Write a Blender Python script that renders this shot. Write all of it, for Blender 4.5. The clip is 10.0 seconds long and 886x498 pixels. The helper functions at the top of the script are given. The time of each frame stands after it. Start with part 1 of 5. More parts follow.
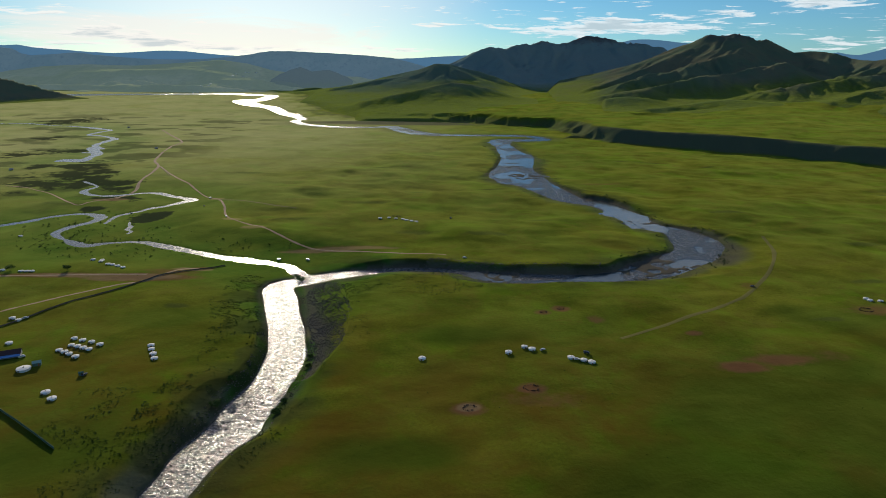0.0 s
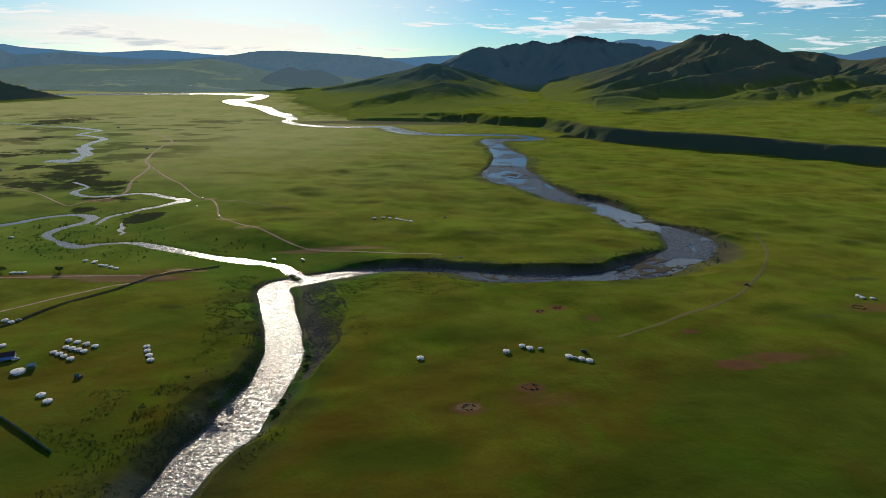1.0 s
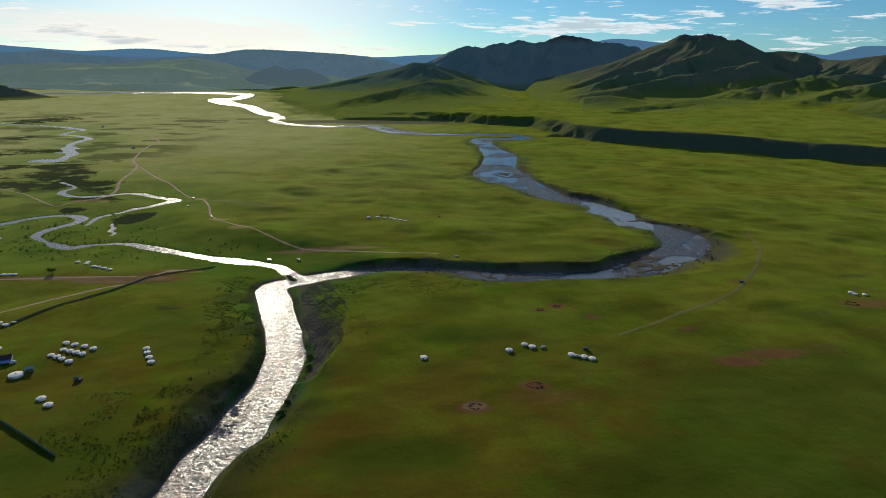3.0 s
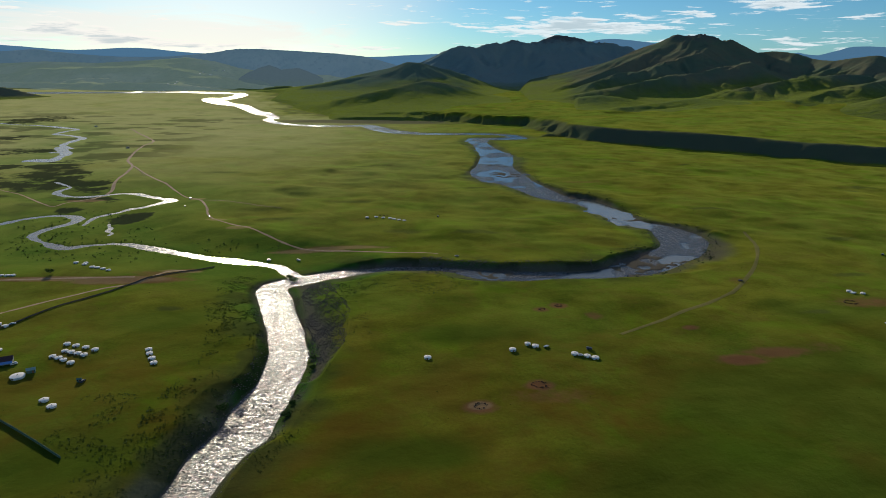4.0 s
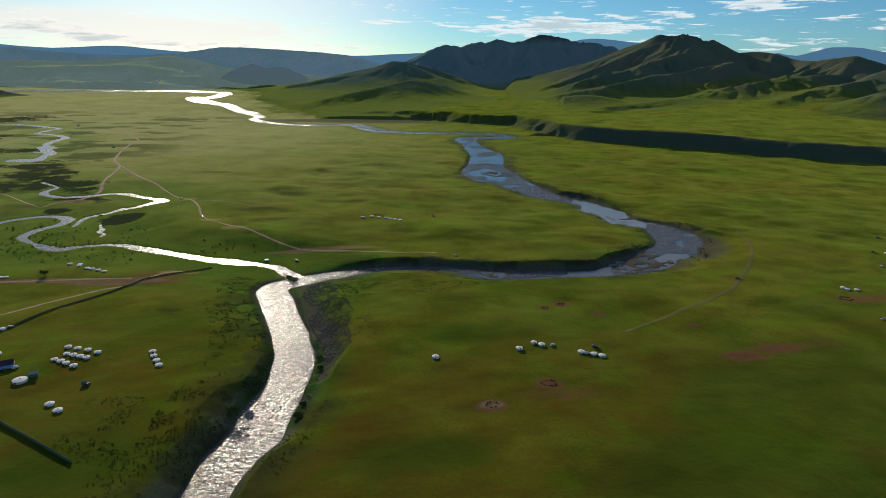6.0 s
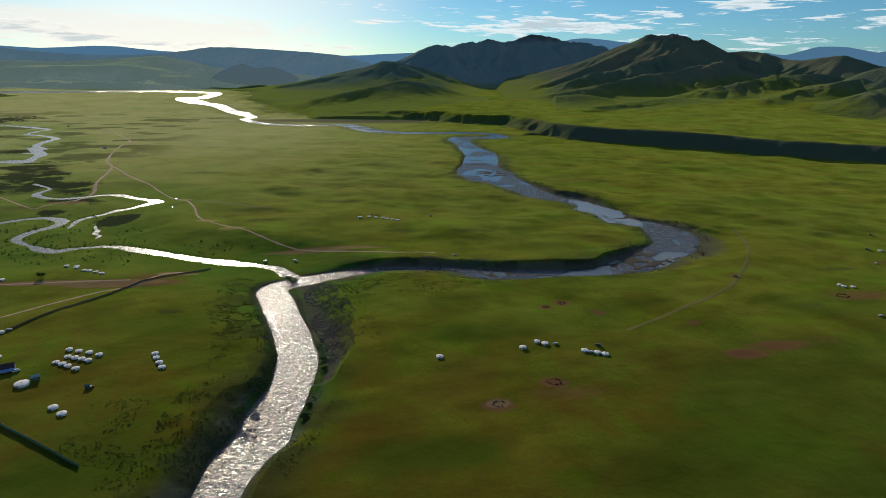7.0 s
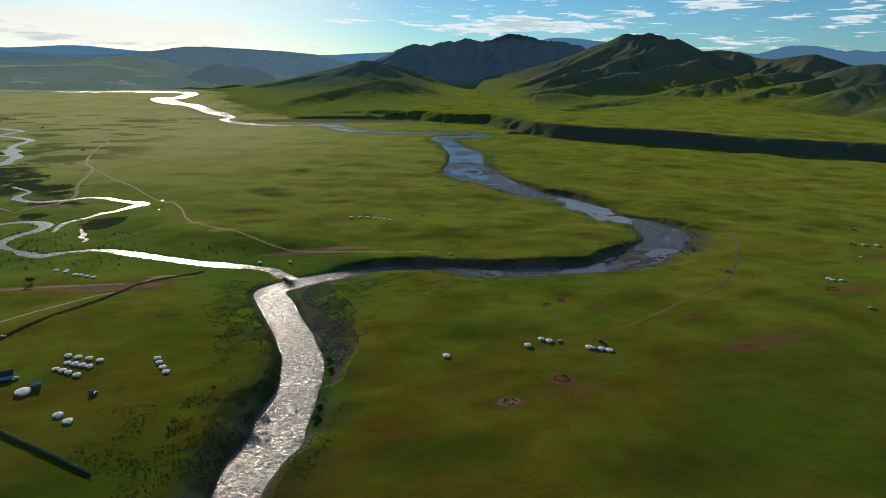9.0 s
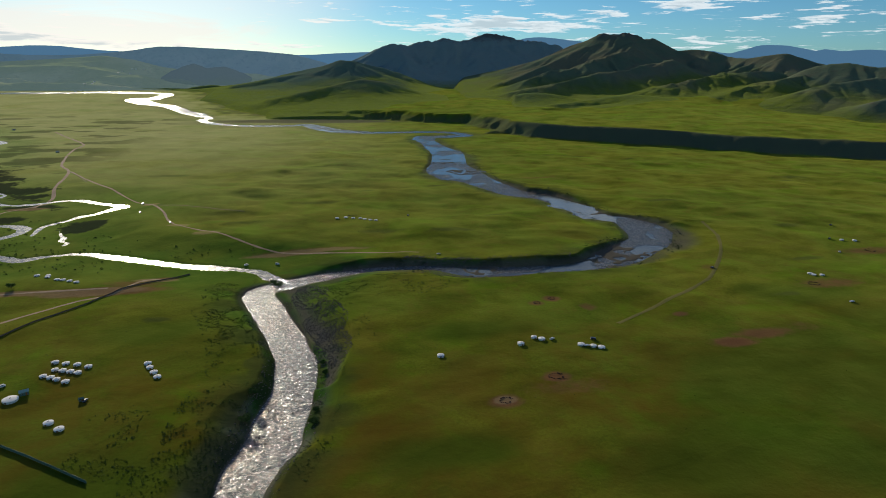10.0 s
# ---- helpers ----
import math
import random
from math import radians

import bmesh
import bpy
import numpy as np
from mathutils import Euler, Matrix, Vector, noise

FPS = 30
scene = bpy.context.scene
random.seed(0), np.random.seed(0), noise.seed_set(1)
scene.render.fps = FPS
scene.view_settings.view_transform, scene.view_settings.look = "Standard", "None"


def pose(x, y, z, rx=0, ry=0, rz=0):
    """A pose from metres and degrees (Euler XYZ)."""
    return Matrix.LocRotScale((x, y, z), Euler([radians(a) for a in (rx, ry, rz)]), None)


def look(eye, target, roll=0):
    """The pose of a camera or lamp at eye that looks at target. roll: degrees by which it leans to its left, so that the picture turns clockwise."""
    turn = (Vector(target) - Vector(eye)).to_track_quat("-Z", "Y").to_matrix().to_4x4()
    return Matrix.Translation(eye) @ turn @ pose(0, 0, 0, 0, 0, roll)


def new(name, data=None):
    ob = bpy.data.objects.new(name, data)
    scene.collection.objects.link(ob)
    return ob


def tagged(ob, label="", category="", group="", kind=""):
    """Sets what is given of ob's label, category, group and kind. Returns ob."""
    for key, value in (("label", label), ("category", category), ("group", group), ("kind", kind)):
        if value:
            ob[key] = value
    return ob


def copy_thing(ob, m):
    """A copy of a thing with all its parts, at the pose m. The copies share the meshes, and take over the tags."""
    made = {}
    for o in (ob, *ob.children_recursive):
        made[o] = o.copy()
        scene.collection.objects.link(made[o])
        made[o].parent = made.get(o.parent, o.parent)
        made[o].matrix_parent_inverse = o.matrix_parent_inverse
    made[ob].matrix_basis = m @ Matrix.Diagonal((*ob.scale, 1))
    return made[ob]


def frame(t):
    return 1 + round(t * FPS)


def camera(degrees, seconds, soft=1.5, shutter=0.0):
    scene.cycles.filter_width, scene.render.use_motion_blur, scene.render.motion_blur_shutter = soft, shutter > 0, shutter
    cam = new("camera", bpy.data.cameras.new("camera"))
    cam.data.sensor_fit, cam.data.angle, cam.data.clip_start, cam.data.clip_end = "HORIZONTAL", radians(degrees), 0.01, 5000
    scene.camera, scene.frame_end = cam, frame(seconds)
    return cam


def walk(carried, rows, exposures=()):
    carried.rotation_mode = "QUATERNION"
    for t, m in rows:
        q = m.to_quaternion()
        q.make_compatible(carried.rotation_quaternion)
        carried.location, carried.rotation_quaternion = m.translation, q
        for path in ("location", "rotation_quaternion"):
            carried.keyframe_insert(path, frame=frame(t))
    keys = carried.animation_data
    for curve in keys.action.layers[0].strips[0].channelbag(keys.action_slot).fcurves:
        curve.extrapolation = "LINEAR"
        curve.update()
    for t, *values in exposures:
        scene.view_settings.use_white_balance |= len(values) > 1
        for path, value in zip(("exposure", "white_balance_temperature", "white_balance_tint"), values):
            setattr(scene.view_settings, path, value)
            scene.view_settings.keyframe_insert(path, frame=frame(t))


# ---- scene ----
cam = camera(71.0, 10.0, soft=0.6)
PATH = [
    (0, (-1.557, -4.027, 202.954), (-0.827, 15.133, 197.284), 0.6),
    (0.5, (-3.92, -3.903, 202.927), (-3.04, 15.257, 197.257), 0.6),
    (1, (-6.384, -3.708, 202.889), (-5.364, 15.442, 197.209), 0.6),
    (1.5, (-9.086, -3.47, 202.838), (-7.936, 15.67, 197.158), 0.6),
    (2, (-12.119, -3.221, 202.796), (-10.839, 15.919, 197.116), 0.7),
    (2.5, (-15.472, -2.966, 202.763), (-14.082, 16.154, 197.073), 0.7),
    (4, (-26.559, -2.198, 202.589), (-24.849, 16.892, 196.889), 0.8),
    (4.5, (-30.555, -1.789, 202.549), (-28.715, 17.291, 196.839), 0.8),
    (5, (-34.804, -1.32, 202.507), (-32.844, 17.74, 196.787), 0.8),
    (5.5, (-39.236, -0.837, 202.476), (-37.136, 18.213, 196.756), 0.9),
    (7, (-52.931, 0.541, 202.322), (-50.391, 19.541, 196.602), 0.9),
    (7.5, (-57.6, 1.062, 202.276), (-54.91, 20.032, 196.556), 0.8),
    (8, (-62.47, 1.621, 202.241), (-59.62, 20.571, 196.521), 0.8),
    (8.5, (-67.476, 2.279, 202.202), (-64.446, 21.199, 196.472), 0.8),
    (9, (-72.584, 3.047, 202.18), (-69.334, 21.927, 196.45), 0.8),
    (9.5, (-77.701, 3.866, 202.19), (-74.141, 22.696, 196.46), 0.8),
    (10, (-82.669, 4.73, 202.19), (-78.749, 23.49, 196.46), 0.7),
]
walk(cam, [(t, look(eye, target, roll)) for t, eye, target, roll in PATH])

# ---------------------------------------------------------------- light
SUN_AZ, SUN_EL = radians(-14.5), radians(16.5)
SUN_DIR = Vector((math.sin(SUN_AZ) * math.cos(SUN_EL), math.cos(SUN_AZ) * math.cos(SUN_EL), math.sin(SUN_EL)))
scene.view_settings.exposure = 0.0

sun_data = bpy.data.lights.new("sun", "SUN")
sun_data.energy, sun_data.angle, sun_data.color = 3.8, radians(0.53), (1.0, 0.885, 0.70)
sun = new("sun", sun_data)
sun.matrix_world = look((0, 0, 900), Vector((0, 0, 900)) - SUN_DIR)


def nd(nt, kind, **values):
    n = nt.nodes.new("ShaderNode" + kind)
    for k, v in values.items():
        if k in n.inputs:
            n.inputs[k].default_value = v
    return n


def math_node(nt, op, a, b=None, c=None, clamp=False):
    n = nt.nodes.new("ShaderNodeMath")
    n.operation, n.use_clamp = op, clamp
    for i, v in enumerate((a, b, c)):
        if v is None:
            continue
        if isinstance(v, (int, float)):
            n.inputs[i].default_value = v
        else:
            nt.links.new(v, n.inputs[i])
    return n.outputs[0]


def mix_col(nt, fac, a, b):
    n = nt.nodes.new("ShaderNodeMix")
    n.data_type = "RGBA"
    for sock, v in ((n.inputs[0], fac), (n.inputs[6], a), (n.inputs[7], b)):
        if isinstance(v, (int, float)):
            sock.default_value = v
        elif isinstance(v, tuple):
            sock.default_value = (*v, 1)
        else:
            nt.links.new(v, sock)
    return n.outputs[2]


def remap(nt, v, lo, hi, a=0.0, b=1.0):
    n = nt.nodes.new("ShaderNodeMapRange")
    n.interpolation_type = "SMOOTHSTEP"
    nt.links.new(v, n.inputs[0])
    for i, x in enumerate((lo, hi, a, b)):
        n.inputs[i + 1].default_value = x
    return n.outputs[0]


def noise_node(nt, vec, scale, detail=4.0, rough=0.55, distortion=0.0):
    n = nd(nt, "TexNoise", Scale=scale, Detail=detail, Roughness=rough, Distortion=distortion)
    if vec is not None:
        nt.links.new(vec, n.inputs["Vector"])
    return n.outputs[0]


def make_world():
    w = bpy.data.worlds.new("sky")
    scene.world = w
    w.use_nodes = True
    nt = w.node_tree
    nt.nodes.clear()
    sky = nt.nodes.new("ShaderNodeTexSky")
    sky.sky_type, sky.sun_disc = "NISHITA", False
    sky.sun_elevation, sky.sun_rotation = SUN_EL, SUN_AZ
    sky.altitude, sky.air_density, sky.dust_density, sky.ozone_density = 1500, 1.0, 0.6, 3.0
    co = nt.nodes.new("ShaderNodeTexCoord").outputs["Generated"]
    sep = nt.nodes.new("ShaderNodeSeparateXYZ")
    nt.links.new(co, sep.inputs[0])
    # cloud deck high up: directions projected on a level sheet
    up = math_node(nt, "ADD", math_node(nt, "MAXIMUM", sep.outputs[2], 0.0), 0.035)
    comb = nt.nodes.new("ShaderNodeCombineXYZ")
    nt.links.new(math_node(nt, "DIVIDE", sep.outputs[0], up), comb.inputs[0])
    nt.links.new(math_node(nt, "DIVIDE", sep.outputs[1], up), comb.inputs[1])
    comb.inputs[2].default_value = 3.7
    n1 = noise_node(nt, comb.outputs[0], 0.75, 8.0, 0.6, 0.4)
    n2 = noise_node(nt, comb.outputs[0], 0.16, 2.0, 0.5)
    dot = nt.nodes.new("ShaderNodeVectorMath")
    dot.operation = "DOT_PRODUCT"
    nt.links.new(co, dot.inputs[0])
    dot.inputs[1].default_value = SUN_DIR
    near_sun = remap(nt, dot.outputs["Value"], 0.86, 1.0)
    # 0.055 thickens the unseen deck, added to fill shaded slopes with light
    deck = math_node(nt, "ADD", math_node(nt, "ADD", n1, 0.055), math_node(nt, "MULTIPLY", math_node(nt, "SUBTRACT", n2, 0.5), 0.55))
    # flat streaks low over the horizon, by bearing and height in degrees
    az = math_node(nt, "MULTIPLY", math_node(nt, "ARCTAN2", sep.outputs[0], sep.outputs[1]), 57.3)
    el = math_node(nt, "MULTIPLY", sep.outputs[2], 57.3)

    def bank(a, e, sa, se, amount):
        u = math_node(nt, "POWER", math_node(nt, "ABSOLUTE", math_node(nt, "DIVIDE", math_node(nt, "SUBTRACT", az, a), sa)), 2.0)
        v = math_node(nt, "POWER", math_node(nt, "ABSOLUTE", math_node(nt, "DIVIDE", math_node(nt, "SUBTRACT", el, e), se)), 2.0)
        return math_node(nt, "MULTIPLY", math_node(nt, "EXPONENT", math_node(nt, "MULTIPLY", math_node(nt, "ADD", u, v), -1.0)), amount)

    low = nt.nodes.new("ShaderNodeCombineXYZ")
    nt.links.new(math_node(nt, "MULTIPLY", az, 0.30), low.inputs[0])
    nt.links.new(math_node(nt, "MULTIPLY", el, 2.8), low.inputs[1])
    low.inputs[2].default_value = 8.3
    above = nt.nodes.new("ShaderNodeVectorMath")
    nt.links.new(low.outputs[0], above.inputs[0])
    above.inputs[1].default_value = (0.05, 0.34, 0.0)
    streak, over = noise_node(nt, low.outputs[0], 1.0, 8.0, 0.63, 0.35), noise_node(nt, above.outputs[0], 1.0, 5.0, 0.6, 0.35)
    for item in BANKS:
        one = bank(*item)
        streak, over = math_node(nt, "ADD", streak, one), math_node(nt, "ADD", over, one)
    high = remap(nt, el, 6.5, 10.0)
    dens = math_node(nt, "ADD", math_node(nt, "MULTIPLY", streak, math_node(nt, "SUBTRACT", 1.0, high)), math_node(nt, "MULTIPLY", deck, high))
    cover = remap(nt, dens, 0.59, 0.68)
    # undersides, with cloud above them, are grey
    thick = remap(nt, math_node(nt, "ADD", math_node(nt, "MULTIPLY", over, math_node(nt, "SUBTRACT", 1.0, high)), math_node(nt, "MULTIPLY", deck, high)), 0.64, 0.84)
    cloud = mix_col(nt, near_sun, (9.6, 10.3, 10.6), (11.4, 10.8, 9.9))
    cloud = mix_col(nt, math_node(nt, "MULTIPLY", thick, 0.7), cloud, (4.6, 5.8, 6.5))
    # a thin bright veil under the sun
    soft = nt.nodes.new("ShaderNodeCombineXYZ")
    nt.links.new(math_node(nt, "MULTIPLY", az, 0.11), soft.inputs[0])
    nt.links.new(math_node(nt, "MULTIPLY", el, 0.75), soft.inputs[1])
    veil = math_node(nt, "ADD", bank(-24.0, 2.4, 12.0, 1.7, 1.0), bank(-10.0, 2.2, 7.0, 1.1, 0.75))
    veil = remap(nt, math_node(nt, "ADD", veil, math_node(nt, "MULTIPLY", math_node(nt, "SUBTRACT", noise_node(nt, soft.outputs[0], 1.0, 6.0, 0.6, 0.8), 0.5), 1.8)), 0.30, 0.85)
    tint = nt.nodes.new("ShaderNodeMix")
    tint.data_type, tint.blend_type = "RGBA", "MULTIPLY"
    tint.inputs[0].default_value = 1.0
    nt.links.new(sky.outputs[0], tint.inputs[6])
    nt.links.new(mix_col(nt, near_sun, (0.46, 0.80, 0.98), (0.56, 0.76, 0.88)), tint.inputs[7])
    glow = math_node(nt, "MULTIPLY", remap(nt, dot.outputs["Value"], 0.905, 0.99), 0.45)
    tinted = mix_col(nt, glow, tint.outputs[2], (12.4, 11.7, 10.6))
    out = mix_col(nt, math_node(nt, "MULTIPLY", veil, 0.66), tinted, (10.8, 10.1, 9.3))
    out = mix_col(nt, math_node(nt, "MULTIPLY", cover, 0.85), out, cloud)
    bg = nt.nodes.new("ShaderNodeBackground")
    bg.inputs["Strength"].default_value = SKY
    nt.links.new(out, bg.inputs[0])
    o = nt.nodes.new("ShaderNodeOutputWorld")
    nt.links.new(bg.outputs[0], o.inputs[0])


SKY = 0.088
# banks of cloud: bearing, height, half-length and half-depth in degrees, amount
BANKS = [(-24.5, 2.1, 5.0, 0.50, 0.21), (-20.5, 1.5, 4.4, 0.40, 0.18), (-28.5, 1.2, 4.0, 0.40, 0.17), (-15.0, 1.1, 5.0, 0.35, 0.14), (-30.0, 3.6, 5.0, 0.3, 0.10), (13.5, 3.3, 5.5, 0.75, 0.24), (20.0, 3.2, 5.0, 0.55, 0.21), (25.0, 4.1, 3.2, 0.35, 0.15), (32.0, 5.0, 4.2, 0.6, 0.20),
         (36.0, 3.6, 4.0, 0.35, 0.14), (33.5, 1.8, 3.6, 0.45, 0.14), (1.5, 3.3, 2.2, 0.25, 0.12), (-2.5, 4.7, 2.6, 0.25, 0.13), (41.0, 3.6, 2.5, 0.8, 0.12), (-1.0, 1.2, 3.0, 0.35, 0.08),
         (-14.0, 5.0, 7.0, 1.2, -0.20), (0.0, 2.3, 6.0, 0.6, -0.05)]
make_world()

# ---------------------------------------------------------------- materials


def material(name):
    m = bpy.data.materials.new(name)
    m.use_nodes = True
    nt = m.node_tree
    return m, nt, nt.nodes["Principled BSDF"]


def position(nt):
    return nt.nodes.new("ShaderNodeNewGeometry").outputs["Position"]


def attr(nt, name):
    a = nt.nodes.new("ShaderNodeAttribute")
    a.attribute_name = name
    return a.outputs["Fac"]


def bump(nt, bsdf, h, strength, distance):
    b = nt.nodes.new("ShaderNodeBump")
    b.inputs["Strength"].default_value, b.inputs["Distance"].default_value = strength, distance
    nt.links.new(h, b.inputs["Height"])
    nt.links.new(b.outputs[0], bsdf.inputs["Normal"])


def plain(name, col, col2, scale=3.0, rough=0.8, metal=0.0, relief=0.02):
    """A painted or natural surface in two tones with fine grain."""
    m, nt, b = material(name)
    p = position(nt)
    f = remap(nt, noise_node(nt, p, scale, 5.0, 0.6), 0.35, 0.65)
    g = noise_node(nt, p, scale * 7, 3.0, 0.6)
    c = mix_col(nt, f, col, col2)
    c = mix_col(nt, math_node(nt, "MULTIPLY", g, 0.25), c, tuple(v * 0.6 for v in col))
    nt.links.new(c, b.inputs["Base Color"])
    b.inputs["Roughness"].default_value, b.inputs["Metallic"].default_value = rough, metal
    b.inputs["Specular IOR Level"].default_value = 0.5 if rough < 0.7 else 0.1
    bump(nt, b, g, 0.5, relief)
    return m


def ground_material():
    m, nt, b = material("steppe_grass")
    p = position(nt)
    flat = nt.nodes.new("ShaderNodeVectorMath")
    flat.operation = "MULTIPLY"
    nt.links.new(p, flat.inputs[0])
    flat.inputs[1].default_value = (1, 1, 0)
    p = flat.outputs[0]
    big = noise_node(nt, p, 0.0045, 4.0, 0.55, 0.4)
    mid = noise_node(nt, p, 0.016, 8.0, 0.66, 0.5)
    fine = noise_node(nt, p, 0.45, 4.0, 0.65)
    c = mix_col(nt, remap(nt, big, 0.38, 0.62), (0.066, 0.110, 0.009), (0.120, 0.124, 0.010))
    c = mix_col(nt, math_node(nt, "MULTIPLY", remap(nt, mid, 0.46, 0.66), 0.4), c, (0.034, 0.058, 0.005))
    c = mix_col(nt, math_node(nt, "MULTIPLY", remap(nt, fine, 0.35, 0.75), 0.42), c, (0.028, 0.034, 0.006))
    warm = remap(nt, noise_node(nt, p, 0.021, 8.0, 0.68, 0.7), 0.48, 0.62)
    c = mix_col(nt, math_node(nt, "MULTIPLY", warm, 0.45), c, (0.096, 0.074, 0.014))
    fresh = remap(nt, noise_node(nt, p, 0.0105, 5.0, 0.6, 0.6), 0.50, 0.66)
    c = mix_col(nt, math_node(nt, "MULTIPLY", fresh, 0.7), c, (0.072, 0.150, 0.005))
    specks = remap(nt, noise_node(nt, p, 0.11, 6.0, 0.7, 0.8), 0.56, 0.74)
    c = mix_col(nt, math_node(nt, "MULTIPLY", specks, 0.4), c, (0.026, 0.044, 0.006))
    c = mix_col(nt, math_node(nt, "MULTIPLY", attr(nt, "dry"), remap(nt, noise_node(nt, p, 0.013, 5.0, 0.65, 0.3), 0.30, 0.65)), c, (0.090, 0.056, 0.008))
    c = mix_col(nt, attr(nt, "scarp"), c, mix_col(nt, fine, (0.062, 0.080, 0.058), (0.100, 0.108, 0.080)))
    # dry far grass, made paler still to paint in haze
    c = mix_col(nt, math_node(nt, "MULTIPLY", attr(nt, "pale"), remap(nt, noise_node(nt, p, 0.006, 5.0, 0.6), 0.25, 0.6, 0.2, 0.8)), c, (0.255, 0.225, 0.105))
    c = mix_col(nt, math_node(nt, "MULTIPLY", attr(nt, "deep"), 0.8), c, (0.030, 0.058, 0.005))
    # lush sedge near the streams, dry stony soil, gravel bars, bare earth
    c = mix_col(nt, attr(nt, "lush"), c, (0.030, 0.092, 0.012))
    c = mix_col(nt, attr(nt, "peat"), c, (0.036, 0.044, 0.026))
    c = mix_col(nt, attr(nt, "scrub_shade"), c, (0.026, 0.034, 0.014))
    soil = mix_col(nt, fine, (0.135, 0.058, 0.031), (0.185, 0.086, 0.047))
    ragged = math_node(nt, "ADD", attr(nt, "soil"), math_node(nt, "MULTIPLY", math_node(nt, "SUBTRACT", noise_node(nt, p, 0.12, 5.0, 0.65), 0.5), 0.8))
    c = mix_col(nt, math_node(nt, "MULTIPLY", remap(nt, ragged, 0.12, 0.75), 0.85), c, soil)
    stone = mix_col(nt, noise_node(nt, p, 0.9, 3.0, 0.7), (0.036, 0.033, 0.030), (0.18, 0.150, 0.130))
    c = mix_col(nt, attr(nt, "gravel"), c, stone)
    dust = math_node(nt, "ADD", attr(nt, "dust"), math_node(nt, "MULTIPLY", math_node(nt, "SUBTRACT", noise_node(nt, p, 0.09, 5.0, 0.65), 0.5), 0.7))
    c = mix_col(nt, math_node(nt, "MULTIPLY", remap(nt, dust, 0.25, 0.7), 0.85), c, mix_col(nt, fine, (0.19, 0.125, 0.065), (0.26, 0.175, 0.095)))
    nt.links.new(c, b.inputs["Base Color"])
    b.inputs["Roughness"].default_value = 0.95
    b.inputs["Specular IOR Level"].default_value = 0.0
    b.inputs["Sheen Roughness"].default_value = 0.45
    nt.links.new(mix_col(nt, attr(nt, "pale"), (0.80, 0.95, 0.16), (0.86, 0.90, 0.36)), b.inputs["Sheen Tint"])
    bare = math_node(nt, "MAXIMUM", math_node(nt, "MAXIMUM", attr(nt, "peat"), attr(nt, "gravel")), math_node(nt, "MAXIMUM", attr(nt, "scarp"), attr(nt, "soil")))
    nt.links.new(math_node(nt, "MULTIPLY", math_node(nt, "SUBTRACT", 1.0, bare, clamp=True), math_node(nt, "ADD", remap(nt, mid, 0.35, 0.66, 0.165, 0.08), math_node(nt, "MULTIPLY", attr(nt, "pale"), 0.16))), b.inputs["Sheen Weight"])
    relief = math_node(nt, "ADD", fine, math_node(nt, "MULTIPLY", noise_node(nt, p, 0.18, 3.0), 2.0))
    relief = math_node(nt, "ADD", relief, math_node(nt, "MULTIPLY", noise_node(nt, p, 0.055, 5.0, 0.6, 0.6), 2.4))
    bump(nt, b, relief, 0.6, 0.20)
    return m


def hill_material(name, rock_height, haze=None, tones=((0.112, 0.148, 0.092), (0.150, 0.150, 0.094), (0.128, 0.108, 0.080))):
    m, nt, b = material(name)
    p = position(nt)
    sep = nt.nodes.new("ShaderNodeSeparateXYZ")
    nt.links.new(p, sep.inputs[0])
    n1, n2 = noise_node(nt, p, 0.004, 5.0, 0.6, 0.5), noise_node(nt, p, 0.03, 5.0, 0.65)
    c = mix_col(nt, remap(nt, n1, 0.38, 0.62), tones[0], tones[1])
    c = mix_col(nt, math_node(nt, "MULTIPLY", remap(nt, n2, 0.5, 0.72), 0.5), c, tones[2])
    h = math_node(nt, "ADD", sep.outputs[2], math_node(nt, "MULTIPLY", n2, 90.0))
    c = mix_col(nt, remap(nt, h, rock_height, rock_height + 60), c, (0.115, 0.108, 0.104))
    foot = math_node(nt, "MULTIPLY", attr(nt, "foot"), remap(nt, n2, 0.30, 0.60, 1.0, 0.75))
    c = mix_col(nt, foot, c, (0.088, 0.116, 0.017))
    nt.links.new(math_node(nt, "MULTIPLY", foot, 0.14), b.inputs["Sheen Weight"])
    b.inputs["Sheen Roughness"].default_value, b.inputs["Sheen Tint"].default_value = 0.45, (0.78, 0.95, 0.16, 1)
    nt.links.new(c, b.inputs["Base Color"])
    b.inputs["Roughness"].default_value = 0.95
    b.inputs["Specular IOR Level"].default_value = 0.0
    # haze of distance is put in as a faint glow of the slope
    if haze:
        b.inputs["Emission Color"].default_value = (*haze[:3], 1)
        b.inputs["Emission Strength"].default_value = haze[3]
    bump(nt, b, n2, 0.6, 6.0)
    return m


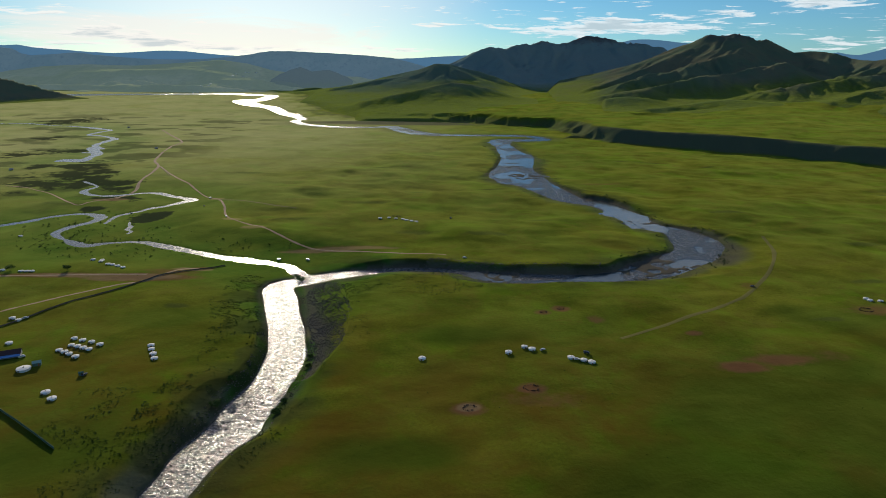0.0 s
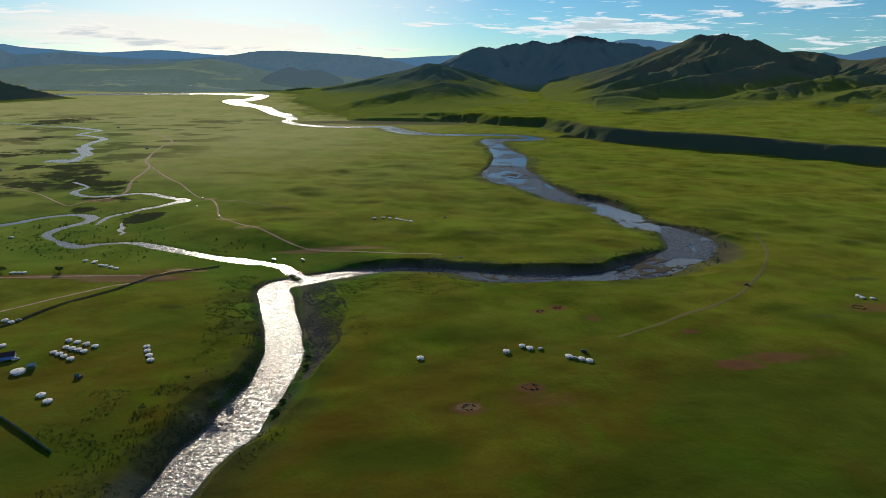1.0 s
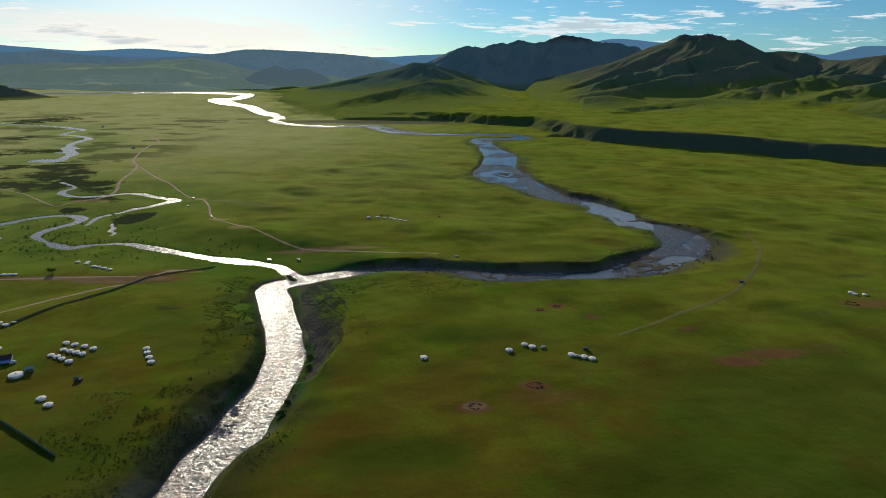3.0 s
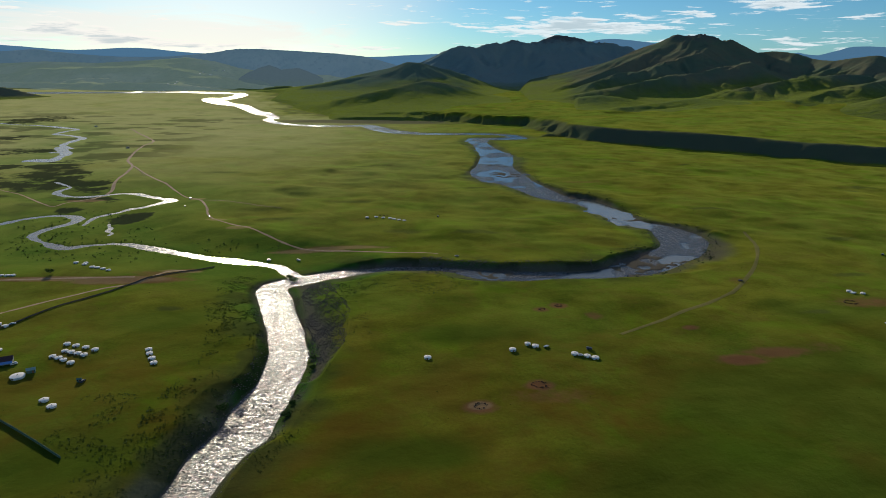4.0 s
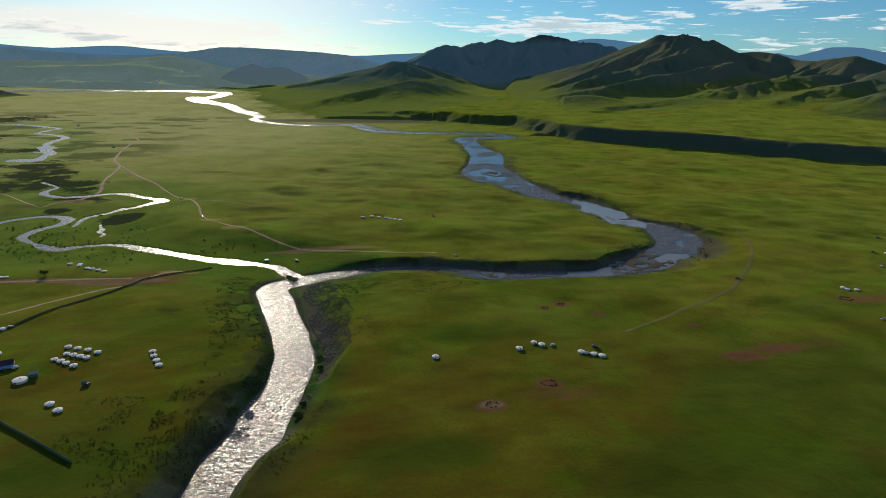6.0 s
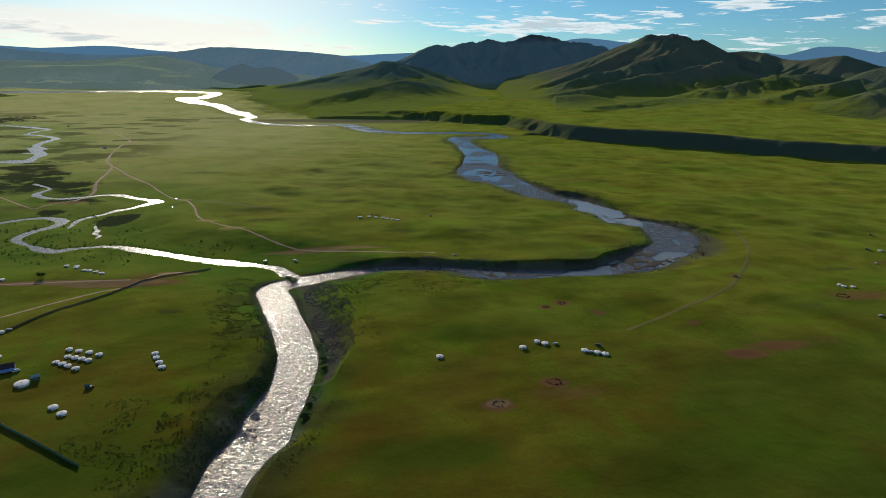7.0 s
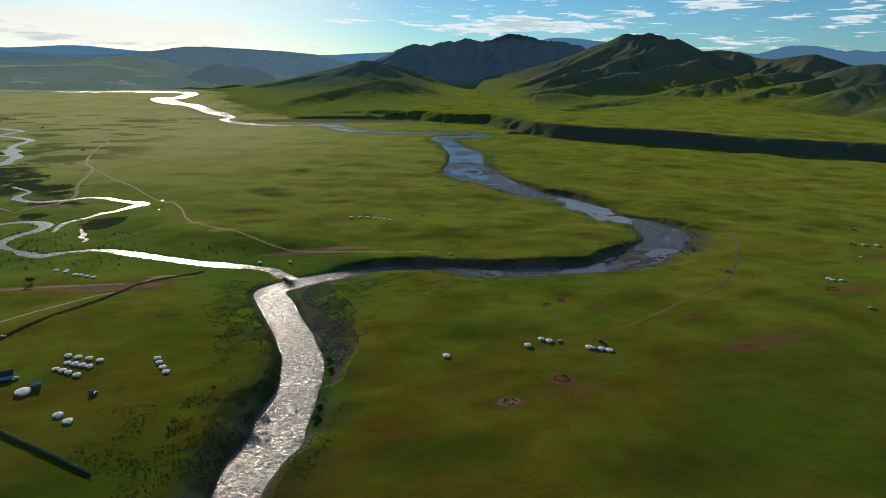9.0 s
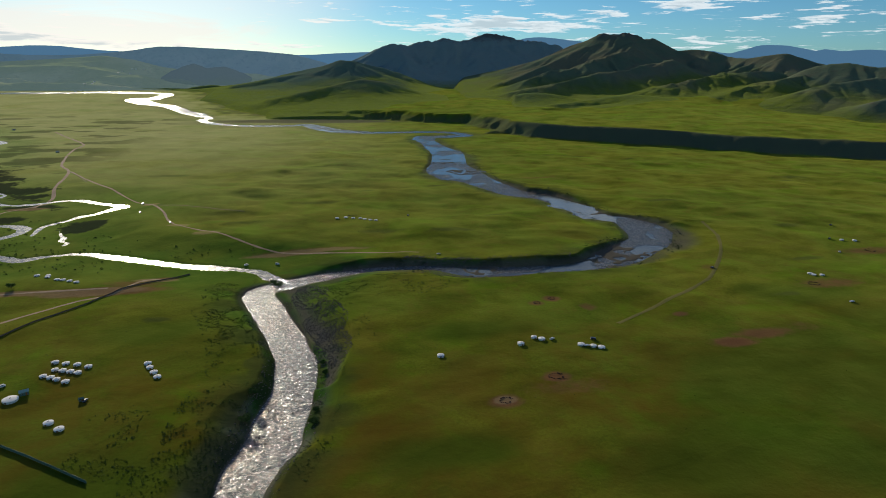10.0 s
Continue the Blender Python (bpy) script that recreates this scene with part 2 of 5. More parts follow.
def water_material(name, calm, rough_water, gloss=0.09):
    """Water with riffles where the mesh says so; calm and rough_water: height of its ripples in metres."""
    m, nt, b = material(name)
    p = position(nt)
    b.inputs["IOR"].default_value = 1.36
    b.inputs["Specular IOR Level"].default_value = 0.6
    riffle = attr(nt, "riffle")
    broken = noise_node(nt, p, 0.16, 4.0, 0.65, 0.7)
    nt.links.new(remap(nt, broken, 0.35, 0.65, gloss * 0.75, gloss * 1.35), b.inputs["Roughness"])
    warp = nt.nodes.new("ShaderNodeMapping")
    nt.links.new(p, warp.inputs[0])
    warp.inputs["Rotation"].default_value = (0, 0, radians(12))
    warp.inputs["Scale"].default_value = (0.7, 1.5, 1.0)
    # clean short waves on broad swells, so that single faces catch the sun
    w = math_node(nt, "ADD", noise_node(nt, warp.outputs[0], 0.78, 1.6, 0.55, 0.7), math_node(nt, "MULTIPLY", noise_node(nt, warp.outputs[0], 0.2, 1.0, 0.5, 0.4), 1.3))
    w = math_node(nt, "MULTIPLY", w, math_node(nt, "MULTIPLY", remap(nt, riffle, 0.0, 1.0, calm, rough_water), remap(nt, broken, 0.3, 0.7, 0.7, 1.3)))
    # gravel shows through where the water runs thin
    thin = math_node(nt, "MULTIPLY", riffle, remap(nt, noise_node(nt, p, 0.35, 4.0, 0.7), 0.42, 0.62))
    wet = mix_col(nt, math_node(nt, "MULTIPLY", thin, 0.7), (0.056, 0.064, 0.066), (0.20, 0.155, 0.135))
    # foam streaks, with sun glitter painted in as pale colour
    foam_glint = math_node(nt, "MULTIPLY", remap(nt, riffle, 0.3, 0.8), remap(nt, noise_node(nt, warp.outputs[0], 0.55, 4.0, 0.7, 0.9), 0.53, 0.66))
    nt.links.new(mix_col(nt, math_node(nt, "MULTIPLY", foam_glint, 0.8), wet, (0.62, 0.54, 0.49)), b.inputs["Base Color"])
    bump(nt, b, w, 1.0, 1.0)
    return m


MAT_GROUND = ground_material()
MAT_RIVER = water_material("river_water", 0.03, 0.60, 0.15)
MAT_STREAM = water_material("stream_water", 0.035, 0.08, 0.24)
# slope tones keep a little extra blue in place of haze
MAT_HILL = hill_material("mountain_slope", 380)
MAT_LOW_HILL = hill_material("low_hill_slope", 600, None, ((0.110, 0.160, 0.085), (0.145, 0.165, 0.090), (0.125, 0.128, 0.090)))
# materials given a haze colour glow in place of air
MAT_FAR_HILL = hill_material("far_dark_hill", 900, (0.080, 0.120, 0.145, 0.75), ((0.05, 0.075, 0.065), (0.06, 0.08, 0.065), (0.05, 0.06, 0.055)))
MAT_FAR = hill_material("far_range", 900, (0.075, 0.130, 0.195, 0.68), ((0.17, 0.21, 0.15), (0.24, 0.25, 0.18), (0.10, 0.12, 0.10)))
# haze over the distant hills is mixed into these tones
MAT_HAZY = hill_material("haze_tinted_slope", 380, None, ((0.115, 0.170, 0.120), (0.140, 0.175, 0.120), (0.130, 0.140, 0.115)))
# pale blue-grey tones paint haze over the shaded ridge
MAT_HAZE_RIDGE = hill_material("haze_painted_ridge", 380, None, ((0.185, 0.255, 0.240), (0.205, 0.260, 0.240), (0.200, 0.215, 0.205)))
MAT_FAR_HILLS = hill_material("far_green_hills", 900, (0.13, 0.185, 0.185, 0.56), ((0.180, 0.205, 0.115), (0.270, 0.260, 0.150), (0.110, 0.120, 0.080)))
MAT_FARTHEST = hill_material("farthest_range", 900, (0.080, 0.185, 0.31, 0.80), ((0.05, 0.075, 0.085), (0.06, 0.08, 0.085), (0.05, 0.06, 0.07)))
MAT_FELT = plain("white_felt", (0.82, 0.80, 0.75), (0.75, 0.73, 0.68), 1.2, 0.85, relief=0.01)
MAT_CANVAS = plain("white_canvas", (0.86, 0.84, 0.80), (0.80, 0.78, 0.74), 0.8, 0.8, relief=0.01)
MAT_ROPE = plain("dark_rope", (0.16, 0.12, 0.08), (0.10, 0.08, 0.06), 9.0, 0.9)
MAT_DOOR = plain("painted_door", (0.30, 0.10, 0.03), (0.22, 0.07, 0.02), 5.0, 0.6)
MAT_METAL = plain("dull_metal", (0.18, 0.18, 0.18), (0.10, 0.10, 0.10), 8.0, 0.45, 0.9)
MAT_WOOD = plain("weathered_wood", (0.16, 0.13, 0.10), (0.09, 0.075, 0.06), 4.0, 0.85)
MAT_GREENPAINT = plain("green_paint", (0.10, 0.19, 0.15), (0.07, 0.14, 0.11), 2.0, 0.6)
MAT_PALE_GREEN = plain("pale_green_sheet", (0.30, 0.42, 0.36), (0.24, 0.35, 0.30), 1.5, 0.5)
MAT_MAROON = plain("maroon_sheet_roof", (0.075, 0.030, 0.030), (0.055, 0.024, 0.024), 1.5, 0.5)
MAT_BLUE = plain("blue_sheet_roof", (0.10, 0.26, 0.58), (0.08, 0.21, 0.50), 1.5, 0.4)
MAT_PLASTER = plain("pale_plaster", (0.50, 0.46, 0.40), (0.42, 0.39, 0.33), 1.5, 0.85)
MAT_ROCK = plain("river_rock", (0.17, 0.145, 0.12), (0.075, 0.066, 0.056), 0.8, 0.8)
MAT_DUNG = plain("dark_dung_blocks", (0.060, 0.038, 0.026), (0.095, 0.060, 0.042), 1.8, 0.95)
MAT_TRACK = plain("dirt_track", (0.37, 0.255, 0.160), (0.29, 0.195, 0.120), 0.15, 0.95)
MAT_FAINT = plain("grassy_track", (0.160, 0.142, 0.032), (0.138, 0.132, 0.027), 0.12, 0.95)
MAT_LEAF = plain("willow_leaf", (0.045, 0.095, 0.018), (0.070, 0.120, 0.022), 0.9, 0.7)
MAT_SHRUB = plain("shrub_leaf", (0.050, 0.082, 0.020), (0.074, 0.118, 0.026), 0.25, 0.85)
MAT_BARK = plain("willow_bark", (0.09, 0.07, 0.05), (0.06, 0.05, 0.04), 6.0, 0.9)
MAT_PAINT_W = plain("white_car_paint", (0.70, 0.70, 0.70), (0.64, 0.64, 0.64), 0.8, 0.3)
MAT_PAINT_D = plain("dark_car_paint", (0.07, 0.08, 0.10), (0.05, 0.06, 0.08), 0.8, 0.3)
MAT_GLASS = plain("car_glass", (0.02, 0.025, 0.03), (0.015, 0.02, 0.025), 0.8, 0.05)
MAT_TYRE = plain("tyre_rubber", (0.02, 0.02, 0.02), (0.015, 0.015, 0.015), 8.0, 0.9)

# ---------------------------------------------------------------- the lie of the land
WATER = -6.0


def hashed(ix, iy, seed):
    h = np.sin(ix * 127.1 + iy * 311.7 + seed * 74.7) * 43758.5453
    return h - np.floor(h)


def vnoise(x, y, scale, seed=0):
    """Smooth noise from 0 to 1; scale: metres between bumps."""
    u, v = x / scale, y / scale
    ix, iy = np.floor(u), np.floor(v)
    fx, fy = u - ix, v - iy
    fx, fy = fx * fx * fx * (fx * (fx * 6 - 15) + 10), fy * fy * fy * (fy * (fy * 6 - 15) + 10)
    a, b = hashed(ix, iy, seed), hashed(ix + 1, iy, seed)
    c, d = hashed(ix, iy + 1, seed), hashed(ix + 1, iy + 1, seed)
    return (a + (b - a) * fx) * (1 - fy) + (c + (d - c) * fx) * fy


def fbm(x, y, scale, seed=0, octaves=4, gain=0.5):
    s = np.zeros_like(x)
    amp, tot = 1.0, 0.0
    for k in range(octaves):
        s += amp * vnoise(x + 37.0 * k, y - 53.0 * k, scale / 2.03 ** k, seed + k)
        tot += amp
        amp *= gain
    return s / tot


def ridged(x, y, scale, seed=0, octaves=4):
    s = np.zeros_like(x)
    amp, tot = 1.0, 0.0
    for k in range(octaves):
        s += amp * (1 - np.abs(2 * vnoise(x + 19.0 * k, y + 71.0 * k, scale / 2.1 ** k, seed + k) - 1))
        tot += amp
        amp *= 0.5
    return s / tot


def smooth(lo, hi, v):
    t = np.clip((v - lo) / (hi - lo), 0, 1)
    return t * t * (3 - 2 * t)


def curve_points(pts, n=4):
    """A rounded line through the points (Catmull-Rom)."""
    p = np.array(pts, float)
    p = np.vstack((2 * p[0] - p[1], p, 2 * p[-1] - p[-2]))
    res = []
    for i in range(1, len(p) - 2):
        for k in range(n):
            t = k / n
            res.append(0.5 * (2 * p[i] + (p[i + 1] - p[i - 1]) * t + (2 * p[i - 1] - 5 * p[i] + 4 * p[i + 1] - p[i + 2]) * t * t
                              + (3 * p[i] - p[i - 1] - 3 * p[i + 1] + p[i + 2]) * t ** 3))
    res.append(p[-2])
    return np.array(res)


def line_distance(x, y, line, reach=150.0):
    """Distance from a line of (x, y, half-width), less the half-width; beyond reach: 999."""
    d = np.full(x.shape, 999.0)
    for k in range(0, len(line) - 1, 6):
        seg = line[k:k + 7]
        lo, hi = seg[:, :2].min(0) - reach, seg[:, :2].max(0) + reach
        idx = np.nonzero((x > lo[0]) & (x < hi[0]) & (y > lo[1]) & (y < hi[1]))[0]
        if not len(idx):
            continue
        px, py, best = x[idx], y[idx], d[idx]
        for a, b in zip(seg[:-1], seg[1:]):
            ux, uy = b[0] - a[0], b[1] - a[1]
            t = np.clip(((px - a[0]) * ux + (py - a[1]) * uy) / (ux * ux + uy * uy + 1e-9), 0, 1)
            best = np.minimum(best, np.hypot(px - a[0] - t * ux, py - a[1] - t * uy) - (a[2] + (b[2] - a[2]) * t))
        d[idx] = best
    return d


def inside(x, y, poly):
    r = np.zeros(x.shape, bool)
    for (x0, y0), (x1, y1) in zip(poly, poly[1:] + poly[:1]):
        cross = (y0 > y) != (y1 > y)
        r ^= cross & (x < (x1 - x0) * (y - y0) / (y1 - y0 + 1e-12) + x0)
    return r


# courses of the waters: x, y, half-width
RIVER_NEAR = [(-97.6, 197, 8.8), (-91.8, 223.9, 10.8), (-85.4, 238.2, 11.8), (-81.2, 262.9, 12.0), (-77, 286.3, 10.2), (-76.2, 313.7, 10.8), (-81.2, 341.8, 10.8), (-91,
    377.3, 10.8), (-98, 403.4, 11.7), (-102.7, 429.2, 10.1), (-77.1, 447.4, 8.4), (-59.8, 455.3, 7.9), (-40.6, 461.9, 5.6), (-20.8, 466.5, 5), (6.1, 463.6, 4.2), (28.1,
    458.3, 4.9), (50.1, 445, 9.9), (65.9, 441.5, 10.6), (87.2, 440, 9.3), (108.9, 440.5, 7.4), (130.4, 439.7, 8.1), (156.2, 445.7, 11.5), (181.9, 459, 18.4), (210.8,
    480.7, 17.9), (237.9, 504.5, 17.6), (251.2, 541.1, 21.6), (247, 573.3, 13.6), (230, 592, 11.8), (223.3, 627.9, 13.9), (208.5, 692.6, 15.5), (179.2, 722.1, 17.9),
    (167.3, 762.7, 21.3)]
RIVER_FAR = [(167.3, 762.7, 21.3), (153.5, 815.8, 25.2), (136.6, 878.8, 38.4), (145.5, 956.6, 28.1), (164, 1062.3, 26.1), (163.1, 1172, 18.9), (162.1, 1306.5, 16.2),
    (192.5, 1323.3, 14), (236, 1330.7, 14), (262, 1358.6, 14), (235.5, 1402, 14), (173.3, 1415.9, 12), (70.7, 1415.8, 12), (0.4, 1454.1, 18), (-40.7, 1530, 18), (-74.2,
    1606.8, 14), (-120.3, 1588.6, 10), (-205.3, 1590, 13), (-275.4, 1630.4, 10), (-312.4, 1675.4, 10), (-344.5, 1758.6, 8), (-336, 1814.9, 9), (-363.1, 1891.7, 11),
    (-411.3, 1982.1, 15), (-451.8, 2066.6, 17), (-508.9, 2183.6, 18), (-567.8, 2229.3, 19), (-627.3, 2315.8, 30), (-664.3, 2393.5, 22), (-616.6, 2402.4, 20), (-593.6,
    2502.3, 22), (-607.8, 2632.9, 20), (-673.2, 2657, 24), (-753.4, 2697.7, 40), (-852, 2714.7, 42), (-948.8, 2690.3, 46), (-1048.7, 2649.8, 50), (-1170, 2616, 48),
    (-1285.8, 2579, 46), (-1403.4, 2513.6, 44)]
STREAM = [(-91.5, 450.7, 6), (-105.8, 472.9, 4.6), (-117.6, 481.8, 3.4), (-137.7, 489.3, 4.9), (-163.3, 498.4, 4.9), (-191.3, 512.2, 3.8), (-221.1, 528, 4.8), (-251.8,
    543.1, 2.6), (-280, 539.7, 2.3), (-296.4, 533, 5.2), (-322.6, 550.1, 2.6), (-342.6, 571, 4.1), (-342, 596.4, 4.1), (-330.5, 616.9, 3.9), (-333.7, 638.4, 5.8),
    (-356.1, 650.8, 3.6), (-379.8, 640.6, 2.7), (-395.7, 618.9, 4.4), (-411.9, 600.6, 2.9), (-432.3, 583.2, 3)]
STREAM_B = [(-315.5, 610, 1), (-318.1, 638.5, 1.2), (-312.1, 651.1, 1.1), (-302.9, 664.1, 1.4), (-297.5, 677.5, 2.4), (-287.3, 685.8, 1.4), (-273.7, 708.8, 2.9), (-268.2,
    720.8, 3.6), (-287, 732.8, 1.8), (-302.4, 742.1, 2.4), (-317.4, 754.8, 2.4), (-335.6, 757.8, 1.4), (-349.7, 751.1, 2), (-368.7, 741.2, 2.4), (-393.3, 744, 1.4),
    (-414.4, 763.4, 2.5), (-416.1, 780.4, 1.8), (-415.1, 798.3, 1), (-445.8, 828.2, 1)]
STREAM_C = [(-575.1, 1000.3, 2.9), (-567.5, 1012.5, 8), (-541, 1007.3, 6.1), (-549.3, 1050.7, 3.1), (-554.5, 1084, 5.4), (-602.6, 1163.6, 4.9), (-578.2, 1148.9, 3.3),
    (-613.3, 1195.8, 3.4), (-623.9, 1266.7, 4), (-627.5, 1305.6, 3.8), (-677.6, 1355.2, 3), (-713.6, 1375.3, 3.5), (-718, 1433.9, 2.4), (-713.5, 1472, 3.2), (-777.3,
    1521.1, 4.5), (-843.1, 1558.8, 3.4), (-889.5, 1569.9, 1.7), (-988.4, 1623.1, 3.4), (-1041.4, 1619, 2.3), (-1127.1, 1644, 1.6)]
STREAM_D = [(-298.9, 628.9, 0.1), (-291.8, 610.2, 0.1), (-284.7, 596.6, 0.4), (-283.1, 585.8, 0.5), (-276.1, 579.4, 0.3), (-276.1, 571.1, 0.6)]
PEAT = [(-489, 869, 42, 95), (-567, 945, 20, 36), (-439, 844, 22, 46), (-399, 814, 29, 25), (-380, 774, 19, 19), (-517, 951, 33, 42), (-921, 1694, 63, 91), (-757, 1309,
    26, 45), (-280, 631, 14, 21), (-356, 669, 13, 15), (-350, 723, 32, 20), (-621, 1117, 38, 33), (-669, 1066, 36, 31)]
# mountain crests and spurs: x, y, height
A_CREST = [(879, 3112, 115), (1019, 3231, 154), (1208, 3370, 211), (1419, 3537, 276), (1581, 3635, 334), (1673, 3679, 376), (1777, 3630, 375), (1825, 3606, 342), (1887,
    3574, 353), (1947, 3497, 313), (1991, 3429, 286), (2080, 3375, 294), (2147, 3287, 282), (2191, 3212, 257), (2192, 3068, 245), (2311, 2926, 271), (2334, 2806, 230),
    (2397, 2539, 193), (2586, 2221, 199)]
A_SPUR1 = [(798, 2776, 81), (908, 2782, 104), (1101, 2835, 135), (1312, 2914, 165), (1549, 2970, 197), (1763, 3071, 230)]
A_SPUR2 = [(929, 2977, 125), (1170, 3097, 177), (1380, 3178, 226), (1604, 3329, 274), (1737, 3478, 325)]
A_SPUR3 = [(1215, 2492, 76), (1364, 2502, 114), (1551, 2554, 143), (1752, 2580, 171), (1924, 2599, 185)]
A_SPUR4 = [(1079, 2821, 88), (1314, 2841, 120), (1581, 2961, 172), (1811, 3093, 223)]
A_SPUR5 = [(1422, 2247, 71), (1547, 2272, 106), (1725, 2312, 141), (1931, 2342, 171), (2098, 2347, 186)]
A2_CREST = [(1987, 2395, 186), (2064, 2377, 211), (2137, 2309, 223), (2181, 2212, 206), (2291, 2093, 219), (2387, 1853, 211)]
A2_SPUR1 = [(1725, 2062, 118), (1880, 2076, 147), (2048, 2073, 169)]
A2_SPUR2 = [(1775, 1774, 106), (1984, 1801, 134)]
B_CREST = [(174, 4346, 188), (328, 4375, 248), (425, 4406, 294), (489, 4399, 313), (581, 4426, 307), (700, 4448, 331), (819, 4467, 358), (996, 4470, 346), (1077, 4451,
    365), (1187, 4463, 399), (1333, 4421, 377), (1477, 4376, 348), (1603, 4290, 319), (1740, 4195, 286), (1870, 4096, 234)]
B_SPUR = [(448, 4055, 165), (675, 4141, 201), (945, 4206, 225), (1242, 4208, 253)]
C_CREST = [(-449, 3686, 74), (-239, 3778, 116), (-47, 3935, 152), (109, 4007, 213), (228, 4000, 194), (424, 3902, 147), (522, 3655, 83)]
D_CREST = [(-251, 2815, 49), (-109, 2897, 74), (45, 3010, 102), (155, 3080, 124), (288, 3067, 104), (390, 2936, 61)]
E_CREST = [(-746, 3957, 51), (-653, 3971, 63), (-591, 3980, 54)]
L_CREST = [(-2464, 3059, 150), (-2221, 3146, 146), (-2055, 3211, 134), (-1986, 3254, 128), (-1885, 3287, 115), (-1795, 3319, 96), (-1690, 3353, 74), (-1580, 3380, 50)]
N_CREST = [(-949, 4472, 140), (-829, 4467, 182), (-753, 4462, 153), (-628, 4456, 165), (-533, 4452, 129)]
O_CREST = [(-969, 4323, 81), (-919, 4320, 91), (-852, 4317, 81)]
F1_CREST = [(690, 2606, 52), (789, 2626, 75), (889, 2643, 84), (969, 2598, 73)]
F2_CREST = [(870, 2380, 46), (1036, 2416, 66), (1197, 2433, 84), (1299, 2331, 77)]
R1 = [(-4302, 5152, 291), (-3635, 5113, 322), (-3197, 5082, 317), (-3065, 5074, 323), (-2936, 5063, 303), (-2719, 5048, 289), (-2330, 5020, 268), (-1982, 4998, 288),
    (-1766, 4984, 286), (-1468, 4964, 260), (-784, 4925, 242), (-230, 4899, 248), (-17, 4890, 254), (365, 4877, 278), (660, 4848, 273), (1305, 4728, 337), (1499, 4695,
    389), (1654, 4668, 398), (1850, 4635, 379), (2044, 4602, 361), (2352, 4548, 317), (2814, 4436, 308), (2898, 4422, 317), (3028, 4398, 299), (3236, 4366, 354), (3321,
    4352, 363), (3472, 4326, 361), (3670, 4289, 327), (3754, 4275, 340), (3886, 4251, 326), (4101, 4215, 341), (4450, 4153, 329), (5014, 4056, 352)]
R2 = [(-4208, 5033, 264), (-3557, 4995, 295), (-3127, 4967, 299), (-3043, 4960, 283), (-2920, 4948, 244), (-2576, 4927, 268), (-2407, 4915, 253), (-1986, 4886, 225),
    (-1563, 4859, 233), (-1266, 4842, 264), (-1097, 4833, 290), (-847, 4819, 288), (-598, 4806, 275), (-266, 4790, 254), (-17, 4780, 201), (129, 4774, 154)]
R3 = [(-4105, 4869, 124), (-3474, 4834, 143), (-3058, 4807, 127), (-2761, 4792, 166), (-2427, 4772, 185), (-2056, 4748, 180), (-1683, 4726, 204), (-1436, 4712, 226),
    (-1234, 4699, 200), (-1074, 4689, 159), (-830, 4676, 134), (-505, 4660, 126), (-17, 4640, 123)]
# camps, tracks and fences: x, y
CAMP = [(-196.6, 326.4), (-190.8, 324), (-184.6, 321.5), (-178.6, 318.6), (-193.5, 317.4), (-189.4, 315.7), (-185.4, 314.1), (-181.6, 312.5), (-196.5, 310.8), (-192.6,
    308.9), (-189.2, 306.8), (-184.3, 303.9), (-150.1, 317), (-148.2, 312.6), (-145.2, 307.4), (-142.4, 302.1)]
PAIR = [(-177.8, 265.1), (-171.7, 259.3)]
BIG = [(-201.8, 288.4), (-198.1, 293.6), (-170.6, 283.2), (-168.6, 282.3), (-168.2, 253), (-210.9, 302.1)]
RIGHT = [(47.1, 305.7), (56.8, 311.6), (60.6, 309), (66.5, 308.3), (79.9, 298.3), (82.6, 296.6), (86.2, 295.7), (89.9, 293.6), (89.7, 304.1)]
SOLO = [(-0.2, 298.3)]
LEFTG = [(-262.3, 479.7), (-253.6, 474.5), (-254.7, 479.1), (-244.6, 467.1), (-240.5, 465.7), (-236, 457.1), (-234.9, 462.1), (-229.3, 458.5), (-315.5, 452.5), (-301,
    450.6), (-296.9, 450.5), (-292.9, 450.5), (-366.1, 557.7), (-250.3, 357.9), (-244.9, 355.2), (-241.9, 356.9), (-229.5, 321.2), (-310.2, 452), (-268.1, 451.8)]
RG = [(305.8, 387.3), (306.6, 384.3), (312.8, 382.8), (406.5, 464.2), (416.9, 460.6), (399.1, 471.2), (439.3, 513.8), (374.4, 433.2), (286.7, 328.9), (237.8, 410.8)]
ROAD_A = [(-268.6, 364.6), (-256.5, 378.7), (-239, 399.1), (-218.4, 419.4), (-198.5, 430.2), (-186.2, 460.6), (-170.8, 466.3)]
ROAD_B = [(-317.4, 439.7), (-285.6, 440.8), (-250.1, 443.2), (-204.6, 443)]
ROAD_C = [(20.5, 490.1), (-21.8, 495.1), (-70.3, 506.8), (-101.4, 520.8), (-146.9, 569), (-195.6, 618.6), (-215.8, 671.2), (-235.2, 716.4), (-259.6, 739.3), (-300.8,
    805.3)]
ROAD_D = [(-357.2, 724.5), (-353.7, 766), (-370.2, 824.4), (-391.2, 932.5), (-427.2, 1012), (-461.3, 1160.1), (-473.6, 1256.1), (-548.1, 1388.1), (-595, 1470.7)]
ROAD_E = [(115.3, 324.3), (157.6, 348.4), (208.9, 380.5), (226.1, 394.2), (269.4, 445.2), (302.7, 498.2), (318, 545)]
ROAD_F = [(-520.8, 786), (-472.1, 760.5), (-445.9, 746.7), (-421.9, 723.9), (-382.3, 684.9), (-372.6, 707.4), (-361.9, 725.3), (-347.5, 744)]
ROAD_G = [(-238.2, 718.6), (-199.1, 696.3), (-163.6, 672.2), (-134.4, 657.6)]
